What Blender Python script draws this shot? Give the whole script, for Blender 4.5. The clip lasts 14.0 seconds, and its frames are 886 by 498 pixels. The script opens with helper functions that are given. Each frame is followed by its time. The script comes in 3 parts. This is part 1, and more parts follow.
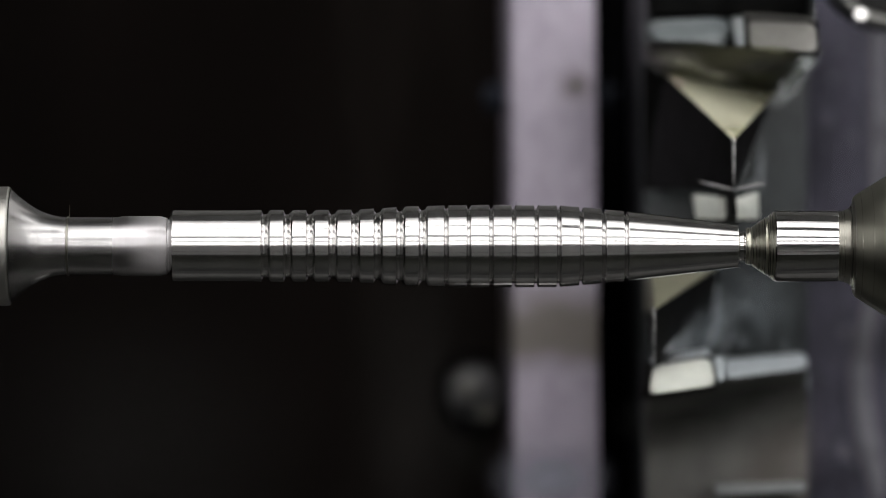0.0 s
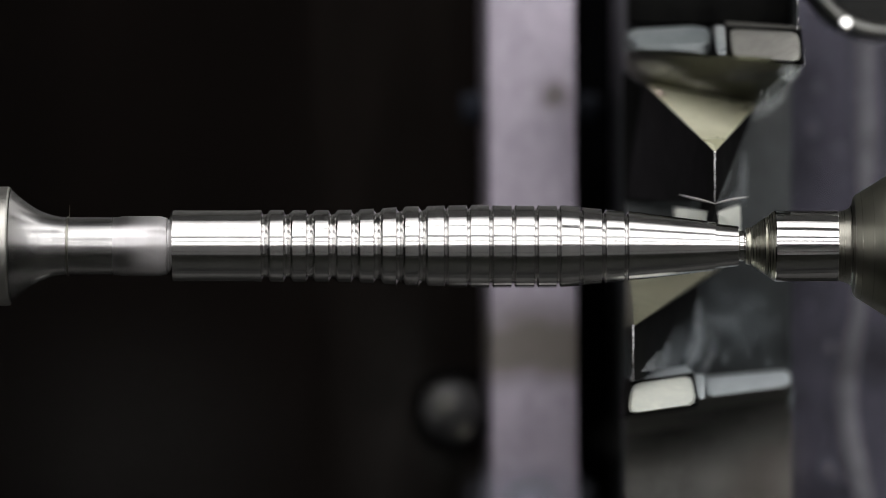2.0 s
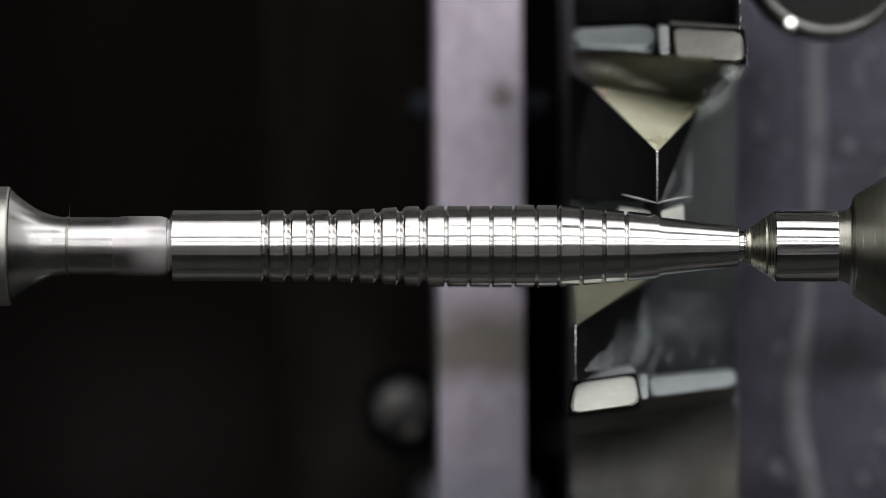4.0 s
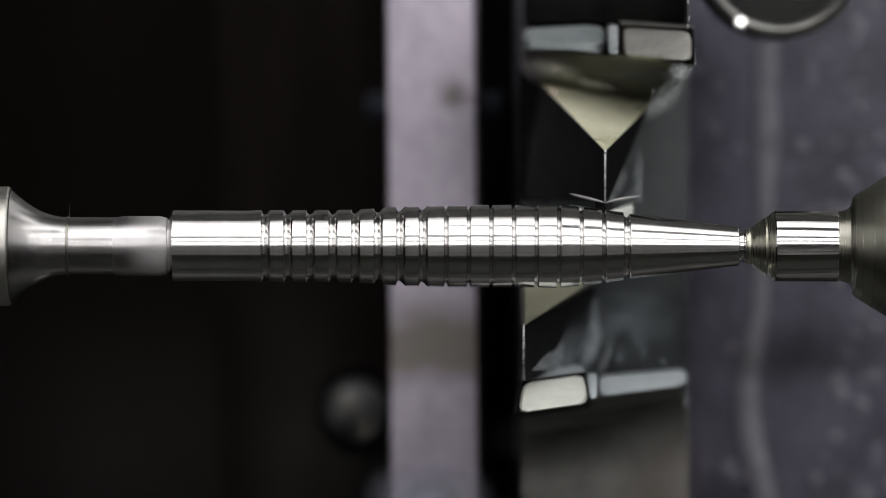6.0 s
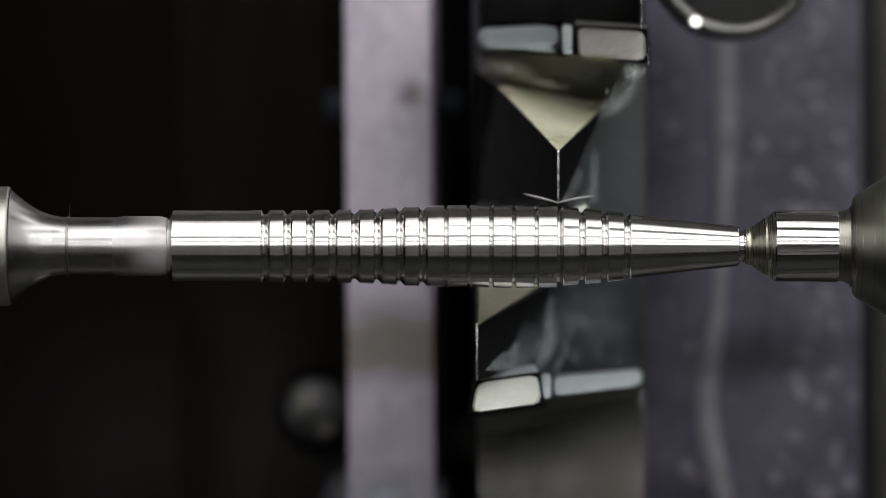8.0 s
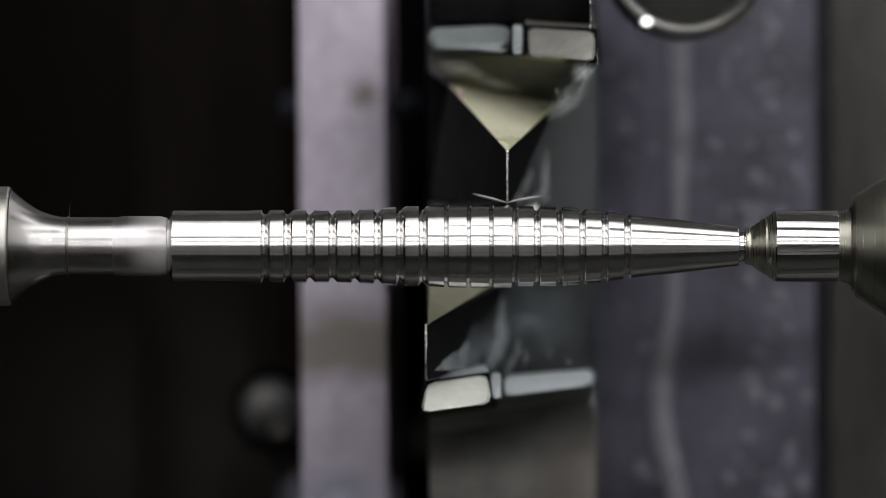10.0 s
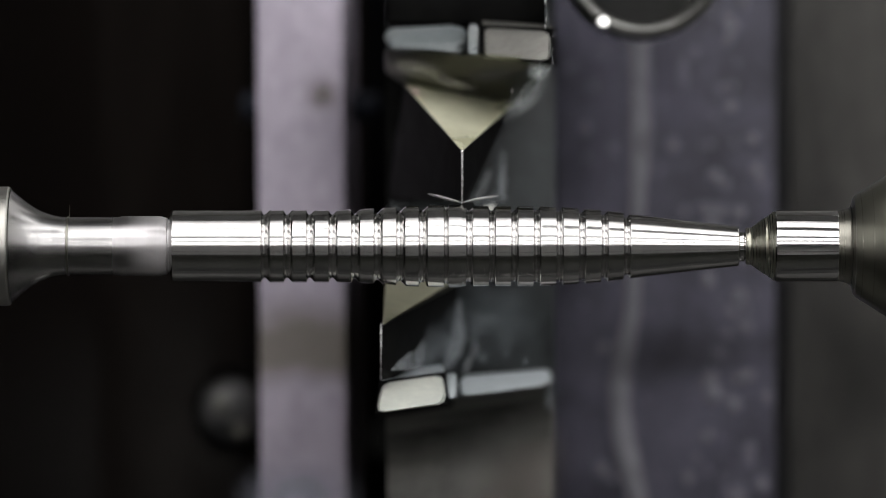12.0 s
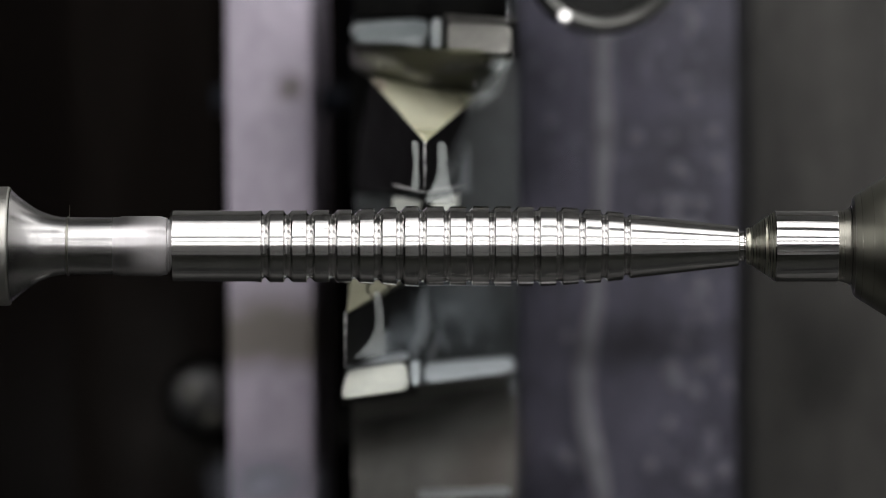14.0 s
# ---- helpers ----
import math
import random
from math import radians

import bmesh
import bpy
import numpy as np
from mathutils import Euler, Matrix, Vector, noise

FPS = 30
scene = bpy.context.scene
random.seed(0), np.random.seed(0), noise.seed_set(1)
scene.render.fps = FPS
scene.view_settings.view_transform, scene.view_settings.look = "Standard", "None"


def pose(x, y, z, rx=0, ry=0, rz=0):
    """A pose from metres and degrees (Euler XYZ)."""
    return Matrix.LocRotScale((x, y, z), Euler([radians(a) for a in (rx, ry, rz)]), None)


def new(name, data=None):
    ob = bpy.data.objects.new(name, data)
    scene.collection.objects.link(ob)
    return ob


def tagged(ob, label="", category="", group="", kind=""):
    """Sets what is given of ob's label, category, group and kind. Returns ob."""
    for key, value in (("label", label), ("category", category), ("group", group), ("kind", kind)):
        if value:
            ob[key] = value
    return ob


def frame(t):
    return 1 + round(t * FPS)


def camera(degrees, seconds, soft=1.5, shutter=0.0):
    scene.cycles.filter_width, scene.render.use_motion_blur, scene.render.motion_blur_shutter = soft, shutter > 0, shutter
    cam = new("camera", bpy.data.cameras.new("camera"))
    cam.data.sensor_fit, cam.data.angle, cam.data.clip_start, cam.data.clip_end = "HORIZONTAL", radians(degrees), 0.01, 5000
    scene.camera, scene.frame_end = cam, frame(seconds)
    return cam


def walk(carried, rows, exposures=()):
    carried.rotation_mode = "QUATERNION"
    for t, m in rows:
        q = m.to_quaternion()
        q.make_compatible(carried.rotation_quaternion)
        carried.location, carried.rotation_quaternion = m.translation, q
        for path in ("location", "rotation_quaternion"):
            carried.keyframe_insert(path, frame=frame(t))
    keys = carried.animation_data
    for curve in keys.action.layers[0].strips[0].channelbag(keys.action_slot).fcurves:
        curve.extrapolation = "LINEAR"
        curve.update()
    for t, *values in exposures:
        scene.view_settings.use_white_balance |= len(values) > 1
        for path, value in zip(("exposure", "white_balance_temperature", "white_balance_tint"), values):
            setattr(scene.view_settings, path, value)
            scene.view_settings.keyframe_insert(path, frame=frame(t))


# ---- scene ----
cam = camera(8.966, 14.0, soft=0.85, shutter=0.5)
cam.data.dof.use_dof = True
cam.data.dof.focus_distance = 0.4995
cam.data.dof.aperture_fstop = 17.0

MM = 0.001
D = 500.0          # eye to spindle axis, mm
walk(cam, [(0.0, pose(0, -D * MM, -0.25 * MM, 90, 0, 0)), (14.0, pose(0, -D * MM, -0.25 * MM, 90, 0, 0))])

# ---- light: an enclosed machine with a bank of tube lamps above and behind the viewer ----
world = bpy.data.worlds.new("world")
world.use_nodes = True
world.node_tree.nodes["Background"].inputs[0].default_value = (0.5, 0.52, 0.6, 1)
world.node_tree.nodes["Background"].inputs[1].default_value = 0.02
scene.world = world
scene.view_settings.exposure = 0.0
LAMP = 3.3


# ---- materials ----
def nodes_of(name):
    m = bpy.data.materials.new(name)
    m.use_nodes = True
    nt = m.node_tree
    return m, nt, nt.nodes["Principled BSDF"]


def ramp(nt, fac, stops):
    r = nt.nodes.new("ShaderNodeValToRGB")
    el = r.color_ramp.elements
    while len(el) < len(stops):
        el.new(0.5)
    for e, (p, c) in zip(el, stops):
        e.position = p
        e.color = (*c, 1) if len(c) == 3 else c
    nt.links.new(fac, r.inputs[0])
    return r.outputs[0]


def noise_of(nt, scale, detail=4.0, stretch=(1, 1, 1), rough=0.55):
    co = nt.nodes.new("ShaderNodeTexCoord")
    mp = nt.nodes.new("ShaderNodeMapping")
    mp.inputs["Scale"].default_value = stretch
    n = nt.nodes.new("ShaderNodeTexNoise")
    n.inputs["Scale"].default_value = scale
    n.inputs["Detail"].default_value = detail
    n.inputs["Roughness"].default_value = rough
    nt.links.new(co.outputs["Object"], mp.inputs[0])
    nt.links.new(mp.outputs[0], n.inputs["Vector"])
    return n.outputs["Fac"]


def bump_on(nt, bs, height, strength, distance):
    b = nt.nodes.new("ShaderNodeBump")
    b.inputs["Strength"].default_value = strength
    b.inputs["Distance"].default_value = distance
    nt.links.new(height, b.inputs["Height"])
    nt.links.new(b.outputs[0], bs.inputs["Normal"])


def turned_steel(name, tint, r0, r1, mark=0.25, metal=1.0):
    """Metal turned on a lathe: rings of feed marks along x, none round it."""
    m, nt, bs = nodes_of(name)
    fine = noise_of(nt, 9000, 2, (1, 0, 0))
    broad = noise_of(nt, 500, 3, (1, 0, 0))
    bs.inputs["Metallic"].default_value = metal
    c = [t * 0.82 for t in tint]
    nt.links.new(ramp(nt, broad, [(0.3, c), (0.7, tint)]), bs.inputs["Base Color"])
    nt.links.new(ramp(nt, fine, [(0.25, (r0,) * 3), (0.75, (r1,) * 3)]), bs.inputs["Roughness"])
    bump_on(nt, bs, fine, mark, 0.00002)
    return m


def worn(name, dark, light, scale, r0, r1, metal=0.0, stretch=(1, 1, 1), relief=0.2, depth=0.0001, spec=0.5):
    """Painted, oily or ground surface with broad stains and a fine grain."""
    m, nt, bs = nodes_of(name)
    stain_or_tone = noise_of(nt, scale, 5, stretch, 0.6)
    grain = noise_of(nt, scale * 14, 3, stretch)
    mx = nt.nodes.new("ShaderNodeMath")
    mx.operation = "MULTIPLY_ADD"
    nt.links.new(grain, mx.inputs[0])
    mx.inputs[1].default_value = 0.35
    nt.links.new(stain_or_tone, mx.inputs[2])
    nt.links.new(ramp(nt, mx.outputs[0], [(0.48, dark), (0.88, light)]), bs.inputs["Base Color"])
    nt.links.new(ramp(nt, stain_or_tone, [(0.3, (r0,) * 3), (0.7, (r1,) * 3)]), bs.inputs["Roughness"])
    bs.inputs["Metallic"].default_value = metal
    bs.inputs["Specular IOR Level"].default_value = spec
    bump_on(nt, bs, grain, relief, depth)
    return m


def glowing(name, colour, strength):
    m, nt, bs = nodes_of(name)
    bs.inputs["Base Color"].default_value = (0.8, 0.8, 0.8, 1)
    bs.inputs["Emission Color"].default_value = (*colour, 1)
    bs.inputs["Emission Strength"].default_value = strength
    return m


STEEL = turned_steel("bright_turned_metal", (0.72, 0.71, 0.70), 0.055, 0.1)
STEEL_BODY = turned_steel("turned_barrel_metal", (0.72, 0.71, 0.70), 0.12, 0.18)
STEEL_SHANK = turned_steel("satin_turned_metal", (0.50, 0.49, 0.484), 0.22, 0.28, mark=0.008, metal=1.0)
STEEL_JAW = turned_steel("ground_collet_metal", (0.56, 0.55, 0.51), 0.34, 0.44, mark=0.1, metal=1.0)


def shank_metal():
    """Turned metal that goes over into a milled, duller length along x."""
    m = turned_steel("milled_shank_metal", (0.56, 0.54, 0.545), 0.28, 0.285, mark=0.0)
    nt = m.node_tree
    bs = nt.nodes["Principled BSDF"]
    co = nt.nodes.new("ShaderNodeTexCoord")
    sep = nt.nodes.new("ShaderNodeSeparateXYZ")
    nt.links.new(co.outputs["Object"], sep.inputs[0])
    along = nt.nodes.new("ShaderNodeMapRange")
    along.inputs["From Min"].default_value = -0.0280
    along.inputs["From Max"].default_value = -0.0248
    along.inputs["To Min"].default_value = 1.0
    along.inputs["To Max"].default_value = 0.45
    nt.links.new(sep.outputs["X"], along.inputs["Value"])
    nt.links.new(along.outputs[0], bs.inputs["Metallic"])
    return m


STEEL_FLAT = shank_metal()
CONE = turned_steel("matt_ribbed_cone", (0.50, 0.49, 0.41), 0.22, 0.34, 0.3)
HOUSING = turned_steel("brushed_housing", (0.40, 0.395, 0.33), 0.24, 0.4, 0.3, metal=1.0)
STEEL_DARK = turned_steel("dark_oiled_metal", (0.30, 0.29, 0.25), 0.22, 0.36)
# holder tones: lit faces pale, shaded flanks black, the light put into colour
TOOL_BLACK = worn("shaded_black_steel", (0.002, 0.002, 0.002), (0.009, 0.009, 0.0085), 160, 0.45, 0.65, 0.0, spec=0.025)
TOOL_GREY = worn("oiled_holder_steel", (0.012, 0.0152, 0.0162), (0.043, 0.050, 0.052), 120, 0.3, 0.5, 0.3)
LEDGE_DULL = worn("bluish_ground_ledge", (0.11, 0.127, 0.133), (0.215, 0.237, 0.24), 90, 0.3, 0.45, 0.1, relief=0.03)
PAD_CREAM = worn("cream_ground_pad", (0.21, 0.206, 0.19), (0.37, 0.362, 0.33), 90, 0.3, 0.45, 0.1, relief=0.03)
TOOL_BRIGHT = worn("lit_holder_face", (0.24, 0.265, 0.275), (0.42, 0.44, 0.435), 60, 0.25, 0.4, 0.2, relief=0.03)
LEDGE_LIT = worn("lit_bluish_ledge", (0.36, 0.40, 0.42), (0.52, 0.565, 0.585), 60, 0.25, 0.4, 0.1, relief=0.03)
THROAT_BAND = worn("olive_throat_band", (0.085, 0.088, 0.05), (0.19, 0.19, 0.125), 140, 0.3, 0.45, 0.1, relief=0.05)
RIM = worn("pale_polished_rim", (0.16, 0.16, 0.15), (0.36, 0.36, 0.34), 120, 0.3, 0.4, 0.85, relief=0.03)
TANGLE = worn("coolant_wet_swarf", (0.55, 0.55, 0.52), (0.85, 0.84, 0.80), 700, 0.3, 0.5)
TANGLE.node_tree.nodes["Principled BSDF"].inputs["Alpha"].default_value = 0.45
WING = worn("thin_pale_chip", (0.5, 0.5, 0.5), (0.7, 0.7, 0.7), 400, 0.3, 0.45)
WING.node_tree.nodes["Principled BSDF"].inputs["Alpha"].default_value = 0.8
TOOL_PALE = worn("lit_pale_pad", (0.52, 0.545, 0.51), (0.77, 0.79, 0.71), 90, 0.25, 0.4, relief=0.03)
TOOL_STEEL = worn("lit_ground_steel", (0.092, 0.09, 0.083), (0.195, 0.19, 0.175), 110, 0.3, 0.5, 0.2)
TOOL_IVORY = worn("lit_insert_face", (0.54, 0.53, 0.365), (0.80, 0.79, 0.61), 90, 0.25, 0.4, 0.1)
SEAT_OLIVE = worn("lit_olive_seat", (0.20, 0.20, 0.14), (0.42, 0.41, 0.30), 120, 0.25, 0.4, 0.1)
TOOL_OLIVE = worn("shaded_recess_steel", (0.010, 0.010, 0.0062), (0.062, 0.062, 0.038), 90, 0.35, 0.5, 0.2, (1, 1, 2.5))
CARBIDE = worn("carbide_edge", (0.12, 0.12, 0.12), (0.4, 0.4, 0.4), 1800, 0.2, 0.35, 1.0)


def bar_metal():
    """Ground bar, lilac grey, blotched, with the barrel's shadow painted across it in brown."""
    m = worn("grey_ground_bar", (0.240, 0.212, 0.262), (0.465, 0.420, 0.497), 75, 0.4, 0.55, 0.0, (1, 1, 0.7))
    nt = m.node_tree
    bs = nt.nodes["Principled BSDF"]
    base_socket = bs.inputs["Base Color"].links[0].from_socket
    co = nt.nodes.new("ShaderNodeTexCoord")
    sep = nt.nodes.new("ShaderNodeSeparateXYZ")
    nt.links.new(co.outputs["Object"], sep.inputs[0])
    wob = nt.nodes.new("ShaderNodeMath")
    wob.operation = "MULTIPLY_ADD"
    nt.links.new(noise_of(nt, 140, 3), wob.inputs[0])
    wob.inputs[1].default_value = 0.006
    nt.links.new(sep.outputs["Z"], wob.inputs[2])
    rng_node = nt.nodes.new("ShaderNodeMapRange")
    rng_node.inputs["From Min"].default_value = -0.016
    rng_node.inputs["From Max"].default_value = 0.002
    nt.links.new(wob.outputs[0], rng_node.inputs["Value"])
    # brown band: the barrel's cast shadow, mixed into the base colour
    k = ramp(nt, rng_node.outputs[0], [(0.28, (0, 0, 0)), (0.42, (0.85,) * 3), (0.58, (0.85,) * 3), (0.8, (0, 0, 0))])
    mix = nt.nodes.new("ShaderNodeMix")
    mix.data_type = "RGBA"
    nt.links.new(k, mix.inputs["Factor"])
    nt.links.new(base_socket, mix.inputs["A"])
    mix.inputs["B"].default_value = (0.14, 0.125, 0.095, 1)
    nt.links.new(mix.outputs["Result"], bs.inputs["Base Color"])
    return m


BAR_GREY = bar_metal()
VOID = worn("black_shade", (0.0008, 0.0008, 0.0009), (0.0025, 0.0025, 0.0028), 60, 0.7, 0.9, spec=0.0)
SMEAR = worn("dried_coolant", (0.10, 0.098, 0.113), (0.21, 0.206, 0.232), 300, 0.25, 0.45)
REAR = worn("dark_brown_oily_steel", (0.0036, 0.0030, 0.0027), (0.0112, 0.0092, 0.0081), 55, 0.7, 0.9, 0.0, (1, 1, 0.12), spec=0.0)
BEAD = worn("dull_coolant_bead", (0.085, 0.083, 0.102), (0.17, 0.166, 0.195), 300, 0.3, 0.5)
FILM = worn("wet_coolant", (0.24, 0.265, 0.28), (0.48, 0.51, 0.53), 500, 0.1, 0.25)
STRING = worn("drawn_coolant", (0.42, 0.46, 0.45), (0.66, 0.70, 0.68), 500, 0.2, 0.35)
STRING.node_tree.nodes["Principled BSDF"].inputs["Alpha"].default_value = 0.26
FILM.node_tree.nodes["Principled BSDF"].inputs["Alpha"].default_value = 0.62
FLOOR = worn("oily_pan_steel", (0.007, 0.0076, 0.0056), (0.020, 0.021, 0.016), 20, 0.4, 0.55, spec=0.2)
PLATE_GREY = worn("violet_grey_oiled_plate", (0.034, 0.0333, 0.044), (0.106, 0.102, 0.136), 85, 0.45, 0.6, 0.0, spec=0.2)
PLATE_SIDE = worn("grey_cast_plate", (0.032, 0.031, 0.0295), (0.080, 0.0775, 0.072), 55, 0.55, 0.7, 0.0, (1, 1, 0.3), spec=0.12)
PIN = worn("blued_pin_steel", (0.006, 0.0075, 0.011), (0.022, 0.026, 0.036), 150, 0.5, 0.6, spec=0.1)
JOINT = worn("oily_joint_steel", (0.032, 0.032, 0.034), (0.058, 0.058, 0.061), 60, 0.5, 0.6, spec=0.15)
CHUTE = worn("plain_chute_steel", (0.012, 0.012, 0.0115), (0.026, 0.026, 0.025), 60, 0.5, 0.6, spec=0.15)
KNOB = worn("black_bolt_steel", (0.004, 0.0045, 0.006), (0.07, 0.069, 0.068), 240, 0.35, 0.5, 0.3)
# near-black tone puts the far background's shade into the wall's colour
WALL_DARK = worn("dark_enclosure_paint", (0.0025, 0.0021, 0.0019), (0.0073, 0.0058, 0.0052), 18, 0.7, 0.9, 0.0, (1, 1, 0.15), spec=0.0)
WALL_LOW = worn("dull_panel_paint", (0.06, 0.06, 0.057), (0.10, 0.10, 0.095), 12, 0.45, 0.6)
STRIP_DULL = worn("dull_strip_steel", (0.026, 0.026, 0.024), (0.05, 0.05, 0.046), 12, 0.45, 0.6)
BACKING = worn("grey_reflector_paint", (0.17, 0.17, 0.172), (0.23, 0.23, 0.232), 12, 0.45, 0.6)
WALL_WHITE = worn("white_panel_paint", (0.74, 0.74, 0.73), (0.82, 0.82, 0.81), 12, 0.4, 0.5)
WALL_MID = worn("grey_ceiling_paint", (0.22, 0.22, 0.215), (0.30, 0.30, 0.29), 12, 0.45, 0.6)
WALL_GREY = worn("grey_enclosure_paint", (0.48, 0.48, 0.47), (0.58, 0.58, 0.56), 12, 0.45, 0.6)
TUBE = glowing("lamp_tube", (1.0, 0.985, 0.985), LAMP * 0.86)
TUBE_MID = glowing("lamp_tube_mid", (1.0, 0.985, 0.985), LAMP * 0.42)
TUBE_SOFT = glowing("lamp_tube_soft", (1.0, 0.985, 0.985), LAMP * 0.2)


def soft_film(name, dark, light, cover, breakup=0.5, rough=0.35):
    """Oil, coolant and painted tone lying thin on a surface: thickest in the middle, feathered out and broken towards
    its rim.
    """
    m, nt, bs = nodes_of(name)
    n = noise_of(nt, 2.2, 4)
    nt.links.new(ramp(nt, n, [(0.35, dark), (0.7, light)]), bs.inputs["Base Color"])
    bs.inputs["Roughness"].default_value = rough
    bs.inputs["Specular IOR Level"].default_value = 0.3
    co = nt.nodes.new("ShaderNodeTexCoord")
    mp = nt.nodes.new("ShaderNodeMapping")
    mp.inputs["Scale"].default_value = (2, 0, 2)
    mp.inputs["Location"].default_value = (-1, 0, -1)
    gr = nt.nodes.new("ShaderNodeTexGradient")
    gr.gradient_type = "SPHERICAL"
    nt.links.new(co.outputs["Generated"], mp.inputs[0])
    nt.links.new(mp.outputs[0], gr.inputs[0])
    fade = nt.nodes.new("ShaderNodeMapRange")
    fade.interpolation_type = "SMOOTHSTEP"
    fade.inputs["To Max"].default_value = cover
    nt.links.new(gr.outputs["Fac"], fade.inputs["Value"])
    holes = nt.nodes.new("ShaderNodeMapRange")
    holes.inputs["From Min"].default_value = 0.35
    holes.inputs["From Max"].default_value = 0.65
    holes.inputs["To Min"].default_value = 1.0 - breakup
    nt.links.new(n, holes.inputs["Value"])
    rim = nt.nodes.new("ShaderNodeMath")
    rim.operation = "MULTIPLY"
    nt.links.new(fade.outputs[0], rim.inputs[0])
    nt.links.new(holes.outputs[0], rim.inputs[1])
    nt.links.new(rim.outputs[0], bs.inputs["Alpha"])
    return m


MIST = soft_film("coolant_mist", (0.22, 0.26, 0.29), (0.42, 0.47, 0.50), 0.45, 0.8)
WET = soft_film("painted_pale_gleam", (0.45, 0.50, 0.51), (0.76, 0.80, 0.78), 0.65, 0.4)
OLIVE = soft_film("olive_throat_tone", (0.07, 0.072, 0.035), (0.13, 0.13, 0.075), 0.8, 0.3)
TAN = soft_film("pale_brown_gleam", (0.13, 0.126, 0.095), (0.21, 0.206, 0.162), 0.75, 0.3)
# black film for painted shade: under ledges, in the throat, round the bolt
SHADE = soft_film("painted_shade_film", (0.004, 0.0045, 0.003), (0.012, 0.012, 0.009), 0.75, 0.3, 0.6)
BLUEISH = soft_film("violet_coolant_bloom", (0.085, 0.082, 0.115), (0.16, 0.152, 0.205), 0.5, 0.3, 0.6)
# brown tones that lighten the lower wall and rear plate through colour alone
WALL_LIFT = soft_film("brown_wall_lift", (0.0085, 0.0072, 0.0064), (0.0125, 0.0108, 0.0098), 0.55, 0.3, 0.9)
REAR_LIFT = soft_film("dull_brown_lift", (0.0135, 0.0115, 0.0103), (0.024, 0.0205, 0.0182), 0.65, 0.4, 0.9)
THIN = soft_film("thin_shade_stain", (0.006, 0.006, 0.005), (0.014, 0.014, 0.012), 0.45, 0.4, 0.6)
VEIL = soft_film("violet_wet_veil", (0.24, 0.25, 0.31), (0.34, 0.35, 0.41), 0.75, 0.2)
PINK = soft_film("pinkish_dried_oil", (0.42, 0.30, 0.26), (0.55, 0.42, 0.37), 0.8, 0.3)
STAIN = soft_film("brown_oil_stain", (0.14, 0.115, 0.09), (0.19, 0.165, 0.135), 0.75, 0.25)
BROWN = soft_film("brown_bloom", (0.14, 0.12, 0.10), (0.2, 0.17, 0.15), 0.6, 0.3)


# ---- mesh helpers ----
def finish(bm, angle=32):
    bm.normal_update()
    for f in bm.faces:
        f.smooth = True
    for e in bm.edges:
        if len(e.link_faces) == 2 and e.calc_face_angle(0) > radians(angle):
            e.smooth = False


def mesh_of(name, bm, material):
    me = bpy.data.meshes.new(name)
    finish(bm)
    bm.to_mesh(me)
    bm.free()
    me.materials.append(material)
    return me


def thing(name, bm, material, label, category, group="", kind=""):
    return tagged(new(name, mesh_of(name, bm, material)), label, category, group, kind)


def part(name, bm, material, parent, label=""):
    ob = new(name, mesh_of(name, bm, material))
    ob.parent = parent
    return tagged(ob, label)


def base(name, label, category, group="", kind=""):
    ob = new(name)
    ob.empty_display_size = 0.005
    return tagged(ob, label, category, group, kind)


def lathe(profile, seg=128, closed=False):
    """A body turned about the x axis from (x, r) in mm; closed: the profile is a ring's section."""
    bm = bmesh.new()
    rings = []
    for x, r in profile:
        if r < 1e-6:
            rings.append([bm.verts.new((x * MM, 0, 0))])
        else:
            rings.append([bm.verts.new((x * MM, r * MM * math.sin(2 * math.pi * k / seg), r * MM * math.cos(2 * math.pi * k / seg))) for k in range(seg)])
    pairs = list(zip(rings, rings[1:])) + ([(rings[-1], rings[0])] if closed else [])
    for a, b in pairs:
        if len(a) == 1 and len(b) == 1:
            continue
        for k in range(seg):
            j = (k + 1) % seg
            vs = []
            for v in ((a[k], a[j], b[j], b[k]) if len(a) > 1 and len(b) > 1 else (a[0], b[j], b[k]) if len(a) == 1 else (a[k], a[j], b[0])):
                vs.append(v)
            bm.faces.new(vs)
    if not closed:
        for ring, flip in ((rings[0], True), (rings[-1], False)):
            if len(ring) > 1:
                bm.faces.new(ring if flip else ring[::-1])
    bmesh.ops.recalc_face_normals(bm, faces=bm.faces)
    return bm


def slab(x0, x1, y0, y1, z0, z1, bevel=0.3, bm=None, seg=2):
    """A bevelled box, mm."""
    own = bmesh.new()
    bmesh.ops.create_cube(own, size=1)
    for v in own.verts:
        v.co = Vector(((x0 + x1) / 2 + v.co.x * (x1 - x0), (y0 + y1) / 2 + v.co.y * (y1 - y0), (z0 + z1) / 2 + v.co.z * (z1 - z0))) * MM
    if bevel:
        bmesh.ops.bevel(own, geom=own.edges[:], offset=bevel * MM, segments=seg, profile=0.5, affect="EDGES")
    return own


def hull(points, bevel=0.0):
    """A convex solid on its corners, mm."""
    bm = bmesh.new()
    for p in points:
        bm.verts.new(Vector(p) * MM)
    bmesh.ops.convex_hull(bm, input=bm.verts[:])
    bmesh.ops.dissolve_limit(bm, angle_limit=radians(1), verts=bm.verts[:], edges=bm.edges[:])
    if bevel:
        bmesh.ops.bevel(bm, geom=bm.edges[:], offset=bevel * MM, segments=2, profile=0.5, affect="EDGES")
    bmesh.ops.recalc_face_normals(bm, faces=bm.faces)
    return bm


